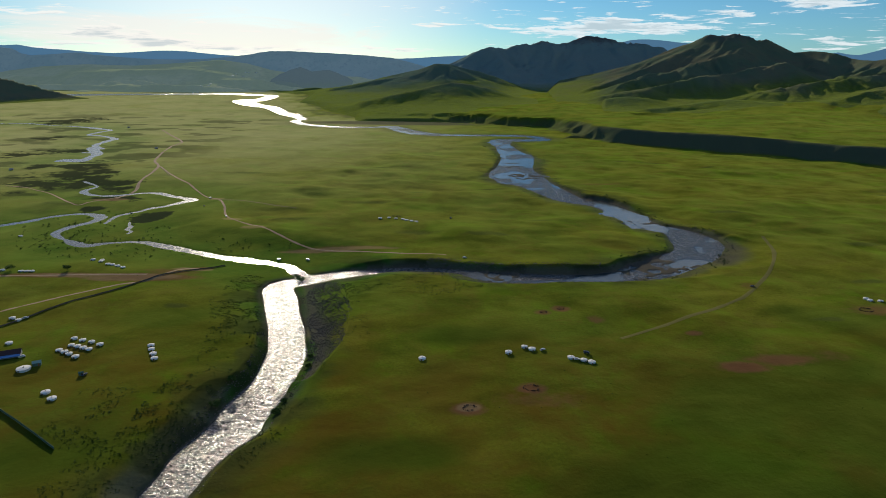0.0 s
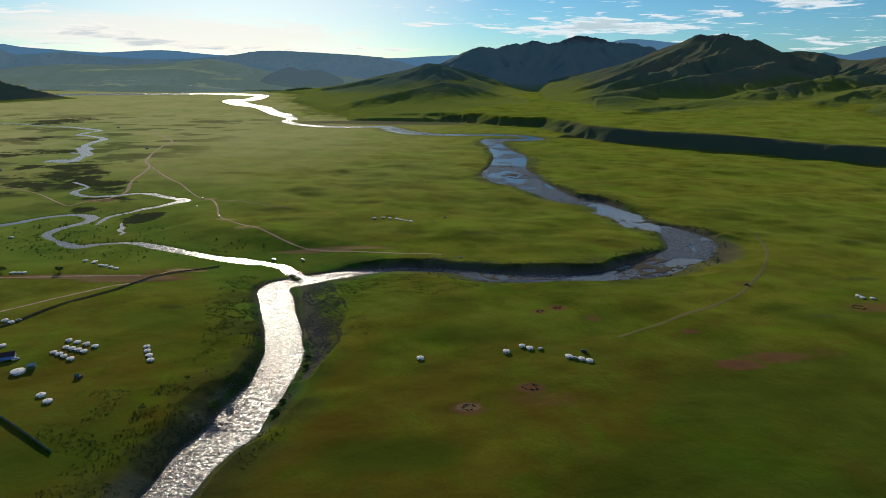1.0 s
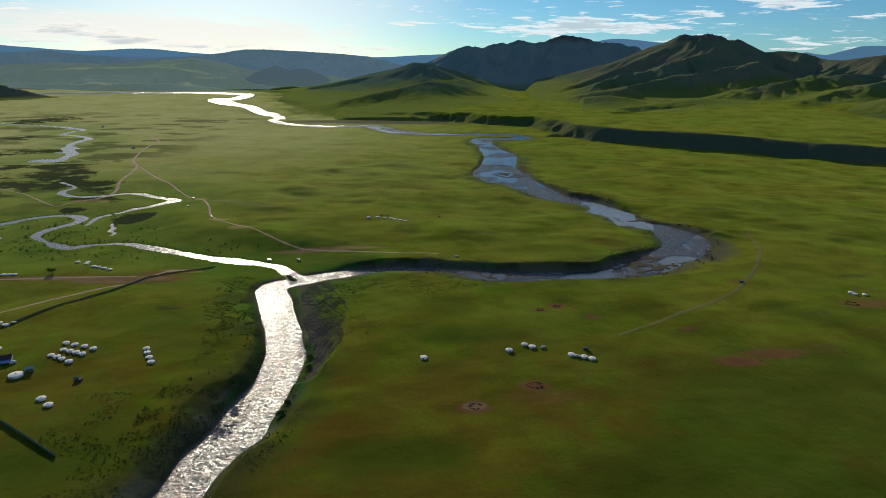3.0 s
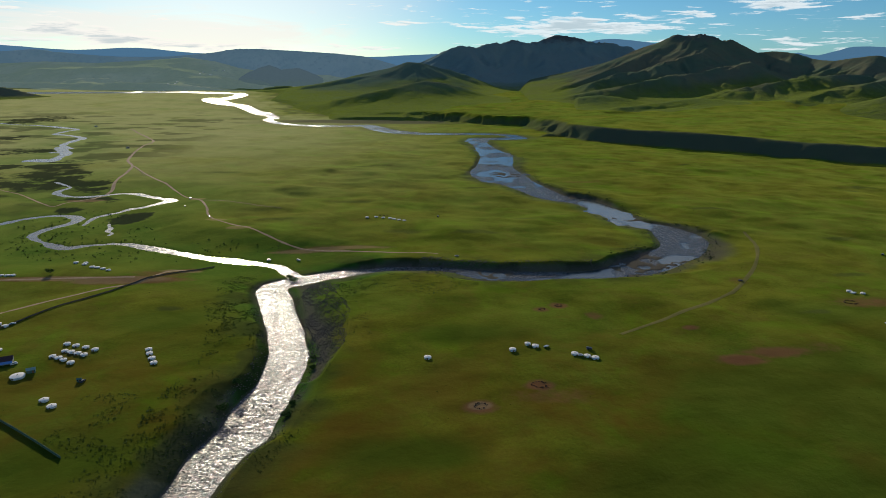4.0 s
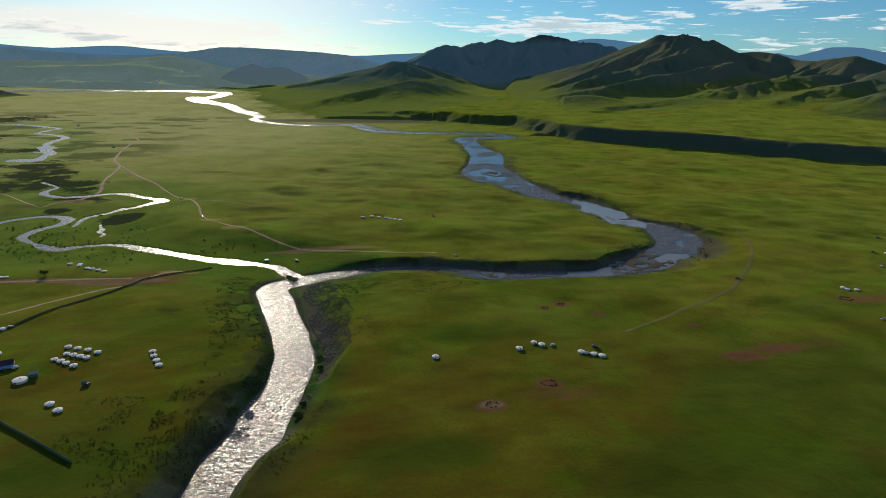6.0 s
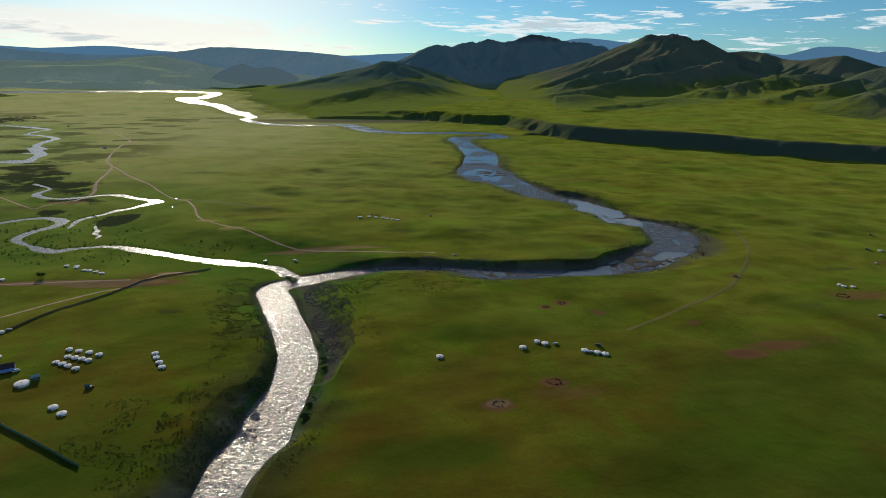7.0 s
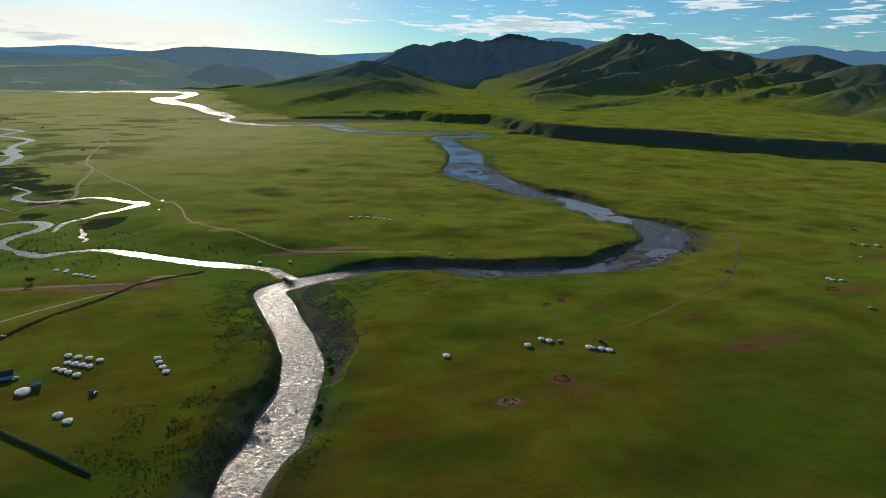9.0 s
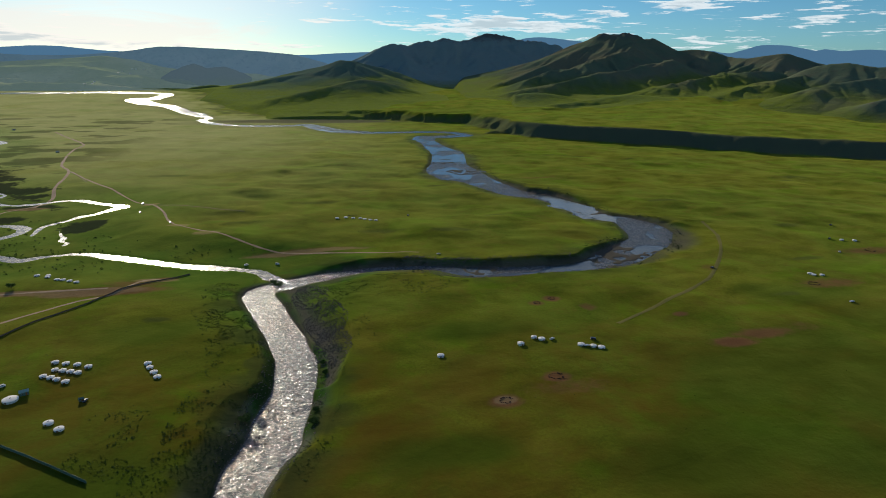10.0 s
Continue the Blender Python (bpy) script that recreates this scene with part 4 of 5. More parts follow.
mountain("mountain", np.arange(10, 60, 0.15), np.arange(2350, 4900, 12.0),
         [(A_CREST, 2.0), (A_SPUR1, 2.2), (A_SPUR2, 2.0), (A_SPUR3, 2.4), (A_SPUR4, 2.2), (A_SPUR5, 2.4)],
         50, MAT_HILL, "dark grassy mountain with a craggy double summit and long spurs", 1.0, 335, 100, grass=95, tail=0.7)
mountain("mountain", np.arange(32, 66, 0.15), np.arange(2150, 3900, 12.0), [(A2_CREST, 2.0), (A2_SPUR1, 2.4), (A2_SPUR2, 2.6)],
         44, MAT_HILL, "dark folded grassy mountain with rounded spurs", 0.7, None, 140, grass=60, tail=0.5, reach=560)
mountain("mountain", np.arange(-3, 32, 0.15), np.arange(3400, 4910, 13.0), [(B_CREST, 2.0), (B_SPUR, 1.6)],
         80, MAT_HAZE_RIDGE, "long dark mountain ridge in shade with a jagged skyline", 1.3, 285, 180, grass=45, tail=0.1)
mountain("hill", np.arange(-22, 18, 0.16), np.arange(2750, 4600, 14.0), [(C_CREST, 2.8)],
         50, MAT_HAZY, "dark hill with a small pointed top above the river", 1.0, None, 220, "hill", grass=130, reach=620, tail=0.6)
mountain("hill", np.arange(-18, 20, 0.16), np.arange(2150, 3500, 13.0), [(D_CREST, 3.2)],
         40, MAT_LOW_HILL, "low dark rounded foothill above the valley", 1.0, None, 240, "hill", grass=95, reach=480, tail=0.6)
mountain("hill", np.arange(16, 34, 0.16), np.arange(2350, 3000, 11.0), [(F1_CREST, 6.0)], 52, MAT_LOW_HILL, "rounded green foothill above the terrace", 0.3, None, 400, "hill")
mountain("hill", np.arange(18, 40, 0.16), np.arange(2250, 2950, 11.0), [(F2_CREST, 6.0)], 50, MAT_LOW_HILL, "low green foothill with gentle slopes", 0.3, None, 420, "hill")
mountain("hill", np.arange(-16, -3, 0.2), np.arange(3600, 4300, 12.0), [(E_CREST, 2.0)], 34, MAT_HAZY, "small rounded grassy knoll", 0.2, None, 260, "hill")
mountain("hill", np.arange(-50, -22, 0.2), np.arange(3300, 4300, 13.0), [(L_CREST, 2.4)], 10, MAT_HILL, "dark shaded hill at the edge of the plain", 0.5, None, 280, "hill", grass=12)
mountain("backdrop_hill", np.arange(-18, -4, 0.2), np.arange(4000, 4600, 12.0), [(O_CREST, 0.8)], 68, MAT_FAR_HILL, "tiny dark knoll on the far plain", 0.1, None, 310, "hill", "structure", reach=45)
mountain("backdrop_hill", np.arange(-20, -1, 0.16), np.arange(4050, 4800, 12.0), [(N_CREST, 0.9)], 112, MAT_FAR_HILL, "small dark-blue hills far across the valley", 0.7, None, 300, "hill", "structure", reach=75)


def far_hills():
    """Rolling country that climbs from the far river to the height of the crest R3."""
    az = np.arange(-48, 10, 0.16)
    x, y, q = fan_grid(az, np.arange(3650, 6100, 14.0))
    a, depth = np.degrees(np.arctan2(x + 40, y)), 0.975 * y - 0.22 * x
    ca = [math.degrees(math.atan2(p[0] + 40, p[1])) for p in R3]
    crest, back = np.interp(a, ca, [p[2] for p in R3]), np.interp(a, ca, [0.975 * p[1] - 0.22 * p[0] for p in R3])
    up = np.clip((depth - 3830) / (back - 3830), 0, 1)
    rolls = 34 * (fbm(x * 0.8, y * 1.5, 420, 330, 2) - 0.5) + 32 * (ridged(x * 0.55 + 0.3 * y, y * 1.3, 330, 335, 3) - 0.62) + 9 * (fbm(x, y * 1.5, 110, 338, 3) - 0.5)
    h = 12 + (crest - 12) * up ** 1.5 + 2.4 * rolls * smooth(0.0, 0.3, up) * smooth(1.0, 0.6, up)
    h = np.maximum(h, 8 + 25 * up) - 250 * smooth(0, 260, depth - back) - 60 * smooth(3830, 3720, depth)
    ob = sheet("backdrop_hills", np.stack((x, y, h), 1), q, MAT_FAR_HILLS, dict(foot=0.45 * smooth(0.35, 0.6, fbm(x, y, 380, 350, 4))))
    tagged(ob, "grey-green rolling hills beyond the far river", "hills", kind="structure")


far_hills()
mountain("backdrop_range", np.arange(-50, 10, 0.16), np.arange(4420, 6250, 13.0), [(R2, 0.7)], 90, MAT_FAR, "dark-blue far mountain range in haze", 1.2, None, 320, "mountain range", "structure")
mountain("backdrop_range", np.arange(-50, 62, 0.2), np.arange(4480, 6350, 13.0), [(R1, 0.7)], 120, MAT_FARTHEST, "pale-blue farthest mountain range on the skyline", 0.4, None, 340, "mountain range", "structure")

# ---------------------------------------------------------------- helpers for things


def part(name, bm, mat, parent, label=""):
    """Links a bmesh as one mesh object under a thing or a part."""
    me = bpy.data.meshes.new(name)
    bm.normal_update()
    bm.to_mesh(me)
    bm.free()
    me.materials.append(mat)
    ob = new(name, me)
    ob.parent = parent
    if label:
        ob["label"] = label
    return ob


def empty(name, label, category, group="", kind=""):
    return tagged(new(name), label, category, group, kind)


def box(bm, cx, cy, cz, sx, sy, sz, bevel=0.0, turn=0.0):
    m = Matrix.Translation((cx, cy, cz)) @ Matrix.Rotation(turn, 4, "Z") @ Matrix.Diagonal((sx, sy, sz, 1))
    r = bmesh.ops.create_cube(bm, size=1, matrix=m)
    if bevel:
        es = list({e for v in r["verts"] for e in v.link_edges})
        bmesh.ops.bevel(bm, geom=es, offset=bevel, segments=1, affect="EDGES")


def tube(bm, p, q, r0, r1, n=8):
    p, q = Vector(p), Vector(q)
    d = q - p
    m = Matrix.Translation((p + q) / 2) @ d.to_track_quat("Z", "Y").to_matrix().to_4x4()
    bmesh.ops.create_cone(bm, cap_ends=True, segments=n, radius1=r0, radius2=r1, depth=d.length, matrix=m)


def lathe(bm, profile, n=28, lump=0.0):
    """A turned shape from (radius, height) pairs."""
    rows = []
    for k, (r, z) in enumerate(profile):
        rows.append([bm.verts.new((r * (1 + lump * math.sin(3 * a + k)) * math.cos(a), r * (1 + lump * math.sin(3 * a + k)) * math.sin(a), z))
                     for a in (2 * math.pi * i / n for i in range(n))])
    for a, b in zip(rows[:-1], rows[1:]):
        for i in range(n):
            bm.faces.new((a[i], a[(i + 1) % n], b[(i + 1) % n], b[i])).smooth = True
    bm.faces.new(rows[-1])


def place(ob, x, y, turn=0.0, sink=0.04):
    x, y = x * K, y * K
    ob.matrix_basis = pose(x, y, height(x, y) - sink, 0, 0, turn)
    return ob


# ---------------------------------------------------------------- gers


def ger(d, label, wall_mat=MAT_FELT, roof_mat=MAT_CANVAS):
    """A round felt tent, d metres across."""
    r = d / 2
    g = empty("ger", label, "yurt")
    bm = bmesh.new()
    lathe(bm, [(r * 0.985, -0.25), (r * 0.99, 0.0), (r, 0.35), (r * 1.005, 1.0), (r * 0.985, 1.55)], lump=0.006)
    part("wall", bm, wall_mat, g)
    bm = bmesh.new()
    lathe(bm, [(r * 1.03, 1.42), (r * 1.035, 1.50), (r * 0.98, 1.58), (r * 0.72, 1.79), (r * 0.46, 1.98), (r * 0.26, 2.11), (r * 0.17, 2.15)], lump=0.008)
    part("roof", bm, roof_mat, g, "bright white canvas roof")
    bm = bmesh.new()
    lathe(bm, [(r * 0.11, 2.10), (r * 0.12, 2.19), (r * 0.09, 2.24), (r * 0.03, 2.26)], 16)
    part("crown_ring", bm, MAT_WOOD, g, "dark wooden roof ring")
    bm = bmesh.new()
    box(bm, 0, -r * 0.80, 1.98, r * 0.42, r * 0.5, 0.03, turn=0.0)
    bmesh.ops.rotate(bm, verts=bm.verts, cent=(0, -r * 0.45, 1.98), matrix=Matrix.Rotation(radians(26), 3, "X"))
    bmesh.ops.translate(bm, verts=bm.verts, vec=(0, r * 0.16, 0.10))
    part("flap", bm, MAT_FELT, g)
    door = bmesh.new()
    box(door, 0, -r * 1.0, 0.72, 0.82, 0.10, 1.45, 0.02)
    door = part("door", door, MAT_DOOR, g, "reddish-brown painted wooden door")
    bm = bmesh.new()
    for sx in (-0.46, 0.46):
        box(bm, sx, -r * 1.0, 0.75, 0.09, 0.16, 1.55, 0.015)
    box(bm, 0, -r * 1.0, 1.50, 1.0, 0.16, 0.09, 0.015)
    part("door_frame", bm, MAT_WOOD, door)
    for z in (0.45, 1.15):
        bm = bmesh.new()
        lathe(bm, [(r * 1.006, z - 0.04), (r * 1.016, z), (r * 1.006, z + 0.04)], 28)
        part("belt_rope", bm, MAT_ROPE, g)
    bm = bmesh.new()
    tube(bm, (r * 0.08, 0, 2.1), (r * 0.08, 0, 2.95), 0.06, 0.06, 8)
    part("stovepipe", bm, MAT_METAL, g)
    return g


def gers(spots, d, label, group, seed):
    rng = random.Random(seed)
    first = None
    for x, y in spots:
        turn = rng.uniform(-25, 25)
        if first is None:
            first = tagged(place(ger(d, label), x, y, turn), group=group)
            first.matrix_basis = first.matrix_basis @ Matrix.Diagonal((1, 1, 0.84, 1))
        else:
            s = rng.uniform(0.95, 1.04)
            copy_thing(first, pose(x * K, y * K, height(x * K, y * K) - 0.04, 0, 0, turn) @ Matrix.Diagonal((s, s, s * 0.84, 1)))


gers(CAMP[:12], 4.8, "white felt ger standing in close rows on grass", "gers of the tourist camp", 1)
gers(CAMP[12:], 4.8, "white felt ger in a line of four on grass", "line of four gers", 2)
gers(PAIR, 5.5, "large white felt ger of a pair on grass", "pair of gers", 3)
gers(BIG[:1], 8.8, "very wide white felt ger with a low roof", "", 4)
gers([RIGHT[i] for i in (0, 2, 4, 6, 7)], 5.2, "white felt ger of a herders' camp", "gers of the herders' camp", 5)
gers([RIGHT[i] for i in (1,)], 4.6, "small white felt ger of a herders' camp", "gers of the herders' camp", 6)
gers(SOLO, 5.2, "single white felt ger alone on the grass", "", 7)
gers([LEFTG[i] for i in (0, 1, 2, 3, 4, 6, 7)], 5.0, "white felt ger by the dirt track near the stream", "gers near the stream", 8)
gers([LEFTG[i] for i in (8, 9, 10, 11, 12)], 5.0, "white felt ger near the track beside a tree", "gers by the track", 9)
gers([LEFTG[i] for i in (13, 14, 16)], 5.0, "white felt ger beside the long fence", "gers beside the fence", 10)
gers(ROW, 5.2, "pale felt ger in a row on the far meadow", "row of gers on the meadow", 11)
gers([RG[i] for i in (0, 1, 2)], 4.8, "white felt ger beside a pen on dark soil", "gers beside the pen", 12)
gers([RG[i] for i in (3, 4)], 4.8, "white felt ger on open grass", "gers on open grass", 13)

# ---------------------------------------------------------------- sheds and houses


def gable(bm, sx, sy, h0, h1, over=0.3, thick=0.12):
    """Two roof slopes over a plan sx by sy, ridge along x."""
    for s in (-1, 1):
        a = [(-sx / 2 - over, s * (sy / 2 + over), h0 - 0.1), (sx / 2 + over, s * (sy / 2 + over), h0 - 0.1), (sx / 2 + over, 0, h1), (-sx / 2 - over, 0, h1)]
        lo = [bm.verts.new(p) for p in a]
        hi = [bm.verts.new((p[0], p[1], p[2] + thick)) for p in a]
        bm.faces.new(lo[::-1]), bm.faces.new(hi)
        for i in range(4):
            bm.faces.new((lo[i], lo[(i + 1) % 4], hi[(i + 1) % 4], hi[i]))


def house(name, sx, sy, h0, h1, wall, roof, label, category, windows=2):
    g = empty(name, label, category)
    bm = bmesh.new()
    box(bm, 0, 0, h0 / 2 - 0.2, sx, sy, h0 + 0.4)
    for s in (-1, 1):
        v = [bm.verts.new(p) for p in ((s * sx / 2, -sy / 2, h0), (s * sx / 2, sy / 2, h0), (s * sx / 2, 0, h1))]
        bm.faces.new(v if s > 0 else v[::-1])
    part("wall", bm, wall, g)
    bm = bmesh.new()
    gable(bm, sx, sy, h0, h1)
    part("roof", bm, roof, g)
    bm = bmesh.new()
    box(bm, sx * 0.22, -sy / 2, 0.98, 0.9, 0.10, 1.96, 0.02)
    part("door", bm, MAT_DOOR, g)
    for k in range(windows):
        bm = bmesh.new()
        x = -sx * 0.4 + k * sx * 0.5 / max(1, windows - 1) if windows > 1 else -sx * 0.2
        box(bm, x, -sy / 2, 1.4, 0.9, 0.12, 0.8, 0.02)
        w = part("window", bm, MAT_PLASTER, g)
        bm = bmesh.new()
        box(bm, x, -sy / 2 - 0.055, 1.4, 0.74, 0.04, 0.64)
        part("pane", bm, MAT_GLASS, w)
    return g


place(house("shed", 5.0, 4.0, 2.3, 3.3, MAT_GREENPAINT, MAT_PALE_GREEN, "small green shed with a pale-green sheet roof beside a wide ger", "shed", 1), *BIG[1], 24)
place(house("shed", 2.6, 2.0, 1.9, 2.5, MAT_GREENPAINT, MAT_GREENPAINT, "tiny green hut alone on the grass", "shed", 1), *BIG[2], 10)


def lodge():
    """Long hall with a maroon roof and a lower blue roof along its front."""
    g = empty("hall", "long hall with a maroon sheet roof and bright blue front roof", "building")
    bm = bmesh.new()
    box(bm, 0, 0, 1.4, 20, 8, 3.2)
    part("wall", bm, MAT_PLASTER, g)
    bm = bmesh.new()
    gable(bm, 20, 8, 3.0, 5.0, 0.5)
    part("roof", bm, MAT_MAROON, g)
    for k in range(9):
        bm = bmesh.new()
        tube(bm, (-9.6 + k * 2.4, -7.0, -0.3), (-9.6 + k * 2.4, -7.0, 2.3), 0.07, 0.07, 6)
        part("porch_post", bm, MAT_WOOD, g)
    lo = [(-10.5, -7.4, 2.25), (10.5, -7.4, 2.25), (10.5, -4.3, 2.85), (-10.5, -4.3, 2.85)]
    bm = bmesh.new()
    a, b = [bm.verts.new(p) for p in lo], [bm.verts.new((p[0], p[1], p[2] + 0.08)) for p in lo]
    bm.faces.new(a[::-1]), bm.faces.new(b)
    for i in range(4):
        bm.faces.new((a[i], a[(i + 1) % 4], b[(i + 1) % 4], b[i]))
    part("porch_roof", bm, MAT_BLUE, g, "bright blue sheet-metal porch roof")
    return g


place(lodge(), -220.5, 303.5, 22)
for (x, y), turn in (((-477, 1141), 20), ((-698, 1530), -10), ((-587, 904), 35)):
    place(house("cabin", 7, 5, 2.3, 3.4, MAT_PLASTER, MAT_PLASTER, "small pale cabin far out on the plain", "house"), x, y, turn)
bpy.context.view_layer.update()
lie = bpy.context.evaluated_depsgraph_get()


def surface(x, y):
    """Height of the uppermost ground or hill at a place."""
    hit, where, *_ = scene.ray_cast(lie, (x, y, 1500), (0, 0, -1))
    return where.z if hit else 0.0


far_house = None
for k, (x, y) in enumerate([(-966, 2749), (-970, 2819), (-974, 2892), (-958, 2936), (-985, 3050), (-935, 3247), (-934, 3297), (-889, 3263), (-901, 3359), (-887, 3364), (-853, 3376)]):
    if far_house is None:
        far_house = place(house("house", 12, 9, 2.8, 3.4, MAT_FELT, MAT_CANVAS, "tiny white house of a far village beyond the river", "house"), x, y, 20)
        far_house.matrix_basis = pose(x * K, y * K, surface(x * K, y * K) - 0.3, 0, 0, 20)
        tagged(far_house, group="houses of the far village")
    else:
        copy_thing(far_house, pose(x * K, y * K, surface(x * K, y * K) - 0.3, 0, 0, (k * 37) % 60 - 30))

# ---------------------------------------------------------------- vehicles


def car(paint, label, van=False):
    g = empty("van" if van else "car", label, "van" if van else "car")
    bm = bmesh.new()
    box(bm, 0, 0, 0.72, 4.4, 1.75, 0.62, 0.12)
    if van:
        box(bm, -0.25, 0, 1.40, 3.8, 1.66, 0.95, 0.16)
    else:
        box(bm, -0.2, 0, 1.22, 2.5, 1.55, 0.55, 0.18)
    part("body", bm, paint, g)
    for x, sx, y, sy in ((1.08 if not van else 1.66, 0.05, 0, 1.3), (-1.46 if not van else -2.16, 0.05, 0, 1.3), (-0.2, 1.9, 0.79, 0.04), (-0.2, 1.9, -0.79, 0.04)):
        bm = bmesh.new()
        box(bm, x, y * (1.06 if van else 1.0), 1.26 if not van else 1.5, sx, sy, 0.36)
        part("window", bm, MAT_GLASS, g)
    for x in (-1.4, 1.4):
        for y in (-0.8, 0.8):
            bm = bmesh.new()
            tube(bm, (x, y - 0.11, 0.34), (x, y + 0.11, 0.34), 0.34, 0.34, 14)
            w = part("wheel", bm, MAT_TYRE, g)
            bm = bmesh.new()
            tube(bm, (x, y - 0.12, 0.34), (x, y + 0.12, 0.34), 0.19, 0.19, 10)
            part("rim", bm, MAT_METAL, w)
    return g


for x, y, turn, paint, van, label in ((-249, 727, 60, MAT_PAINT_W, True, "white van with sunlit windscreen on the dirt track"),
                                      (-200, 624, 100, MAT_PAINT_W, False, "white car driving on the dirt track"),
                                      (-118, 492, 20, MAT_PAINT_W, True, "white van parked near the stream mouth"),
                                      (-94, 490, -30, MAT_PAINT_W, True, "pale van parked above the river bank"),
                                      (35, 482, 10, MAT_PAINT_W, False, "pale car parked on the river bank"),
                                      (30, 618, 70, MAT_PAINT_D, True, "dark van parked on the meadow"),
                                      (66.4, 308.1, 30, MAT_PAINT_W, False, "small white car beside a ger"),
                                      (82.5, 296.4, 0, MAT_PAINT_W, False, "white car parked between two gers"),
                                      (89.7, 303.9, -20, MAT_PAINT_D, True, "dark van behind the gers"),
                                      (-242.2, 358, 30, MAT_PAINT_W, False, "white car beside the long fence"),
                                      (-211.2, 302.6, 40, MAT_PAINT_W, True, "white van beside the hall"),
                                      (-168.8, 282.7, 80, MAT_PAINT_D, False, "dark car beside a tiny green hut"),
                                      (237.6, 410, 15, MAT_PAINT_D, False, "dark car parked on bare soil"),
                                      (398.5, 469.8, 30, MAT_PAINT_D, True, "dark van on open grass"),
                                      (374, 432, 60, MAT_PAINT_W, False, "white car on open grass"),
                                      (286.4, 328.2, 0, MAT_PAINT_W, False, "small white car alone on the grass"),
                                      (438.6, 512.1, 20, MAT_PAINT_D, True, "dark van far out on the grass"),
                                      (-240, 678, 120, MAT_PAINT_D, False, "dark car beside the dirt track")):
    place(car(paint, label, van), x, y, turn)

# ---------------------------------------------------------------- fences and pens


def along(line, step):
    """Points every step metres along a line, with the heading."""
    p = [Vector(q) for q in line]
    res, left = [], 0.0
    for a, b in zip(p[:-1], p[1:]):
        d = b - a
        s = left
        while s < d.length:
            q = a + d * (s / d.length)
            res.append((q.x, q.y, math.atan2(d.y, d.x)))
            s += step
        left = s - d.length
    return res


def fence(line, tall, step, mat, label):
    """Posts and grooved board panels along a line."""
    g = empty("fence", label, "fence")
    spots = along([(x * K, y * K) for x, y in line], step)
    bm = bmesh.new()
    box(bm, 0, 0, tall / 2 - 0.2, 0.14, 0.14, tall + 0.4, 0.02)
    post = part("post", bm, MAT_WOOD, g)
    bm = bmesh.new()
    rows = []
    for side in (-0.03, 0.03):
        for k in range(6):
            z0, z1 = tall * k / 6 + 0.05, tall * (k + 1) / 6 + 0.01
            rows += [(side, z0), (side, z1)] if side < 0 else []
    back = [(0.03, z) for _, z in reversed(rows)]
    prof = [(y + (0.015 if i % 4 in (1, 2) else 0), z) for i, (y, z) in enumerate(rows)] + back
    a, b = [bm.verts.new((0.0, y, z)) for y, z in prof], [bm.verts.new((step - 0.02, y, z)) for y, z in prof]
    n = len(prof)
    for i in range(n):
        bm.faces.new((a[i], a[(i + 1) % n], b[(i + 1) % n], b[i]))
    bm.faces.new(a[::-1]), bm.faces.new(b)
    panel = part("panel", bm, mat, g)
    first = True
    for x, y, a in spots:
        m = Matrix.Translation((x, y, height(x, y))) @ Matrix.Rotation(a, 4, "Z")
        for o in (post, panel):
            q = o if first else o.copy()
            if not first:
                scene.collection.objects.link(q)
                q.parent = g
            q.matrix_basis = m
        first = False
    return g


fence(FENCE_1, 1.3, 2.5, MAT_WOOD, "long dark weathered plank fence across the grass")
fence(FENCE_2, 1.9, 2.5, MAT_GREENPAINT, "green-painted board fence on the grass")


def pen(x, y, rx, ry, seed, label):
    """A ring of stacked dung blocks with stakes, open on one side."""
    g = empty("livestock_pen", label, "animal pen")
    x, y = x * K, y * K
    rng = random.Random(seed)
    n = 34
    z0 = height(x, y)
    g.matrix_basis = pose(x, y, z0)
    for i in range(n - 4):
        if rng.random() < 0.4:
            continue
        a = 2 * math.pi * i / n + 0.4
        px, py = rx * math.cos(a) * rng.uniform(0.80, 1.12), ry * math.sin(a) * rng.uniform(0.80, 1.12)
        bm = bmesh.new()
        t = rng.uniform(0.25, 0.75)
        box(bm, px, py, height(x + px, y + py) - z0 + t / 2 - 0.15, 2.2 * math.pi * max(rx, ry) / n, rng.uniform(0.35, 0.7), t, 0.10, math.atan2(ry * math.cos(a), -rx * math.sin(a)) + rng.uniform(-0.2, 0.2))
        part("wall_block", bm, MAT_DUNG, g)
    return g


pen(53.3, 268, 5.2, 4.0, 1, "ring-shaped pen of dark dung blocks on bare soil")
pen(21.5, 250, 4.2, 3.2, 2, "small ruined pen of dark blocks on reddish soil")
pen(292, 367, 6.0, 4.5, 3, "dark oval pen on trampled brown soil")
pen(408, 434, 6.0, 4.5, 4, "dark oval pen on brown soil far out")
pen(90, 370, 3.0, 2.6, 5, "small broken pen of dark blocks")
pen(77.6, 364, 3.0, 2.6, 6, "small broken pen of dark blocks on soil")
pen(-26, 625, 6.0, 3.0, 7, "dark pen behind a row of gers")

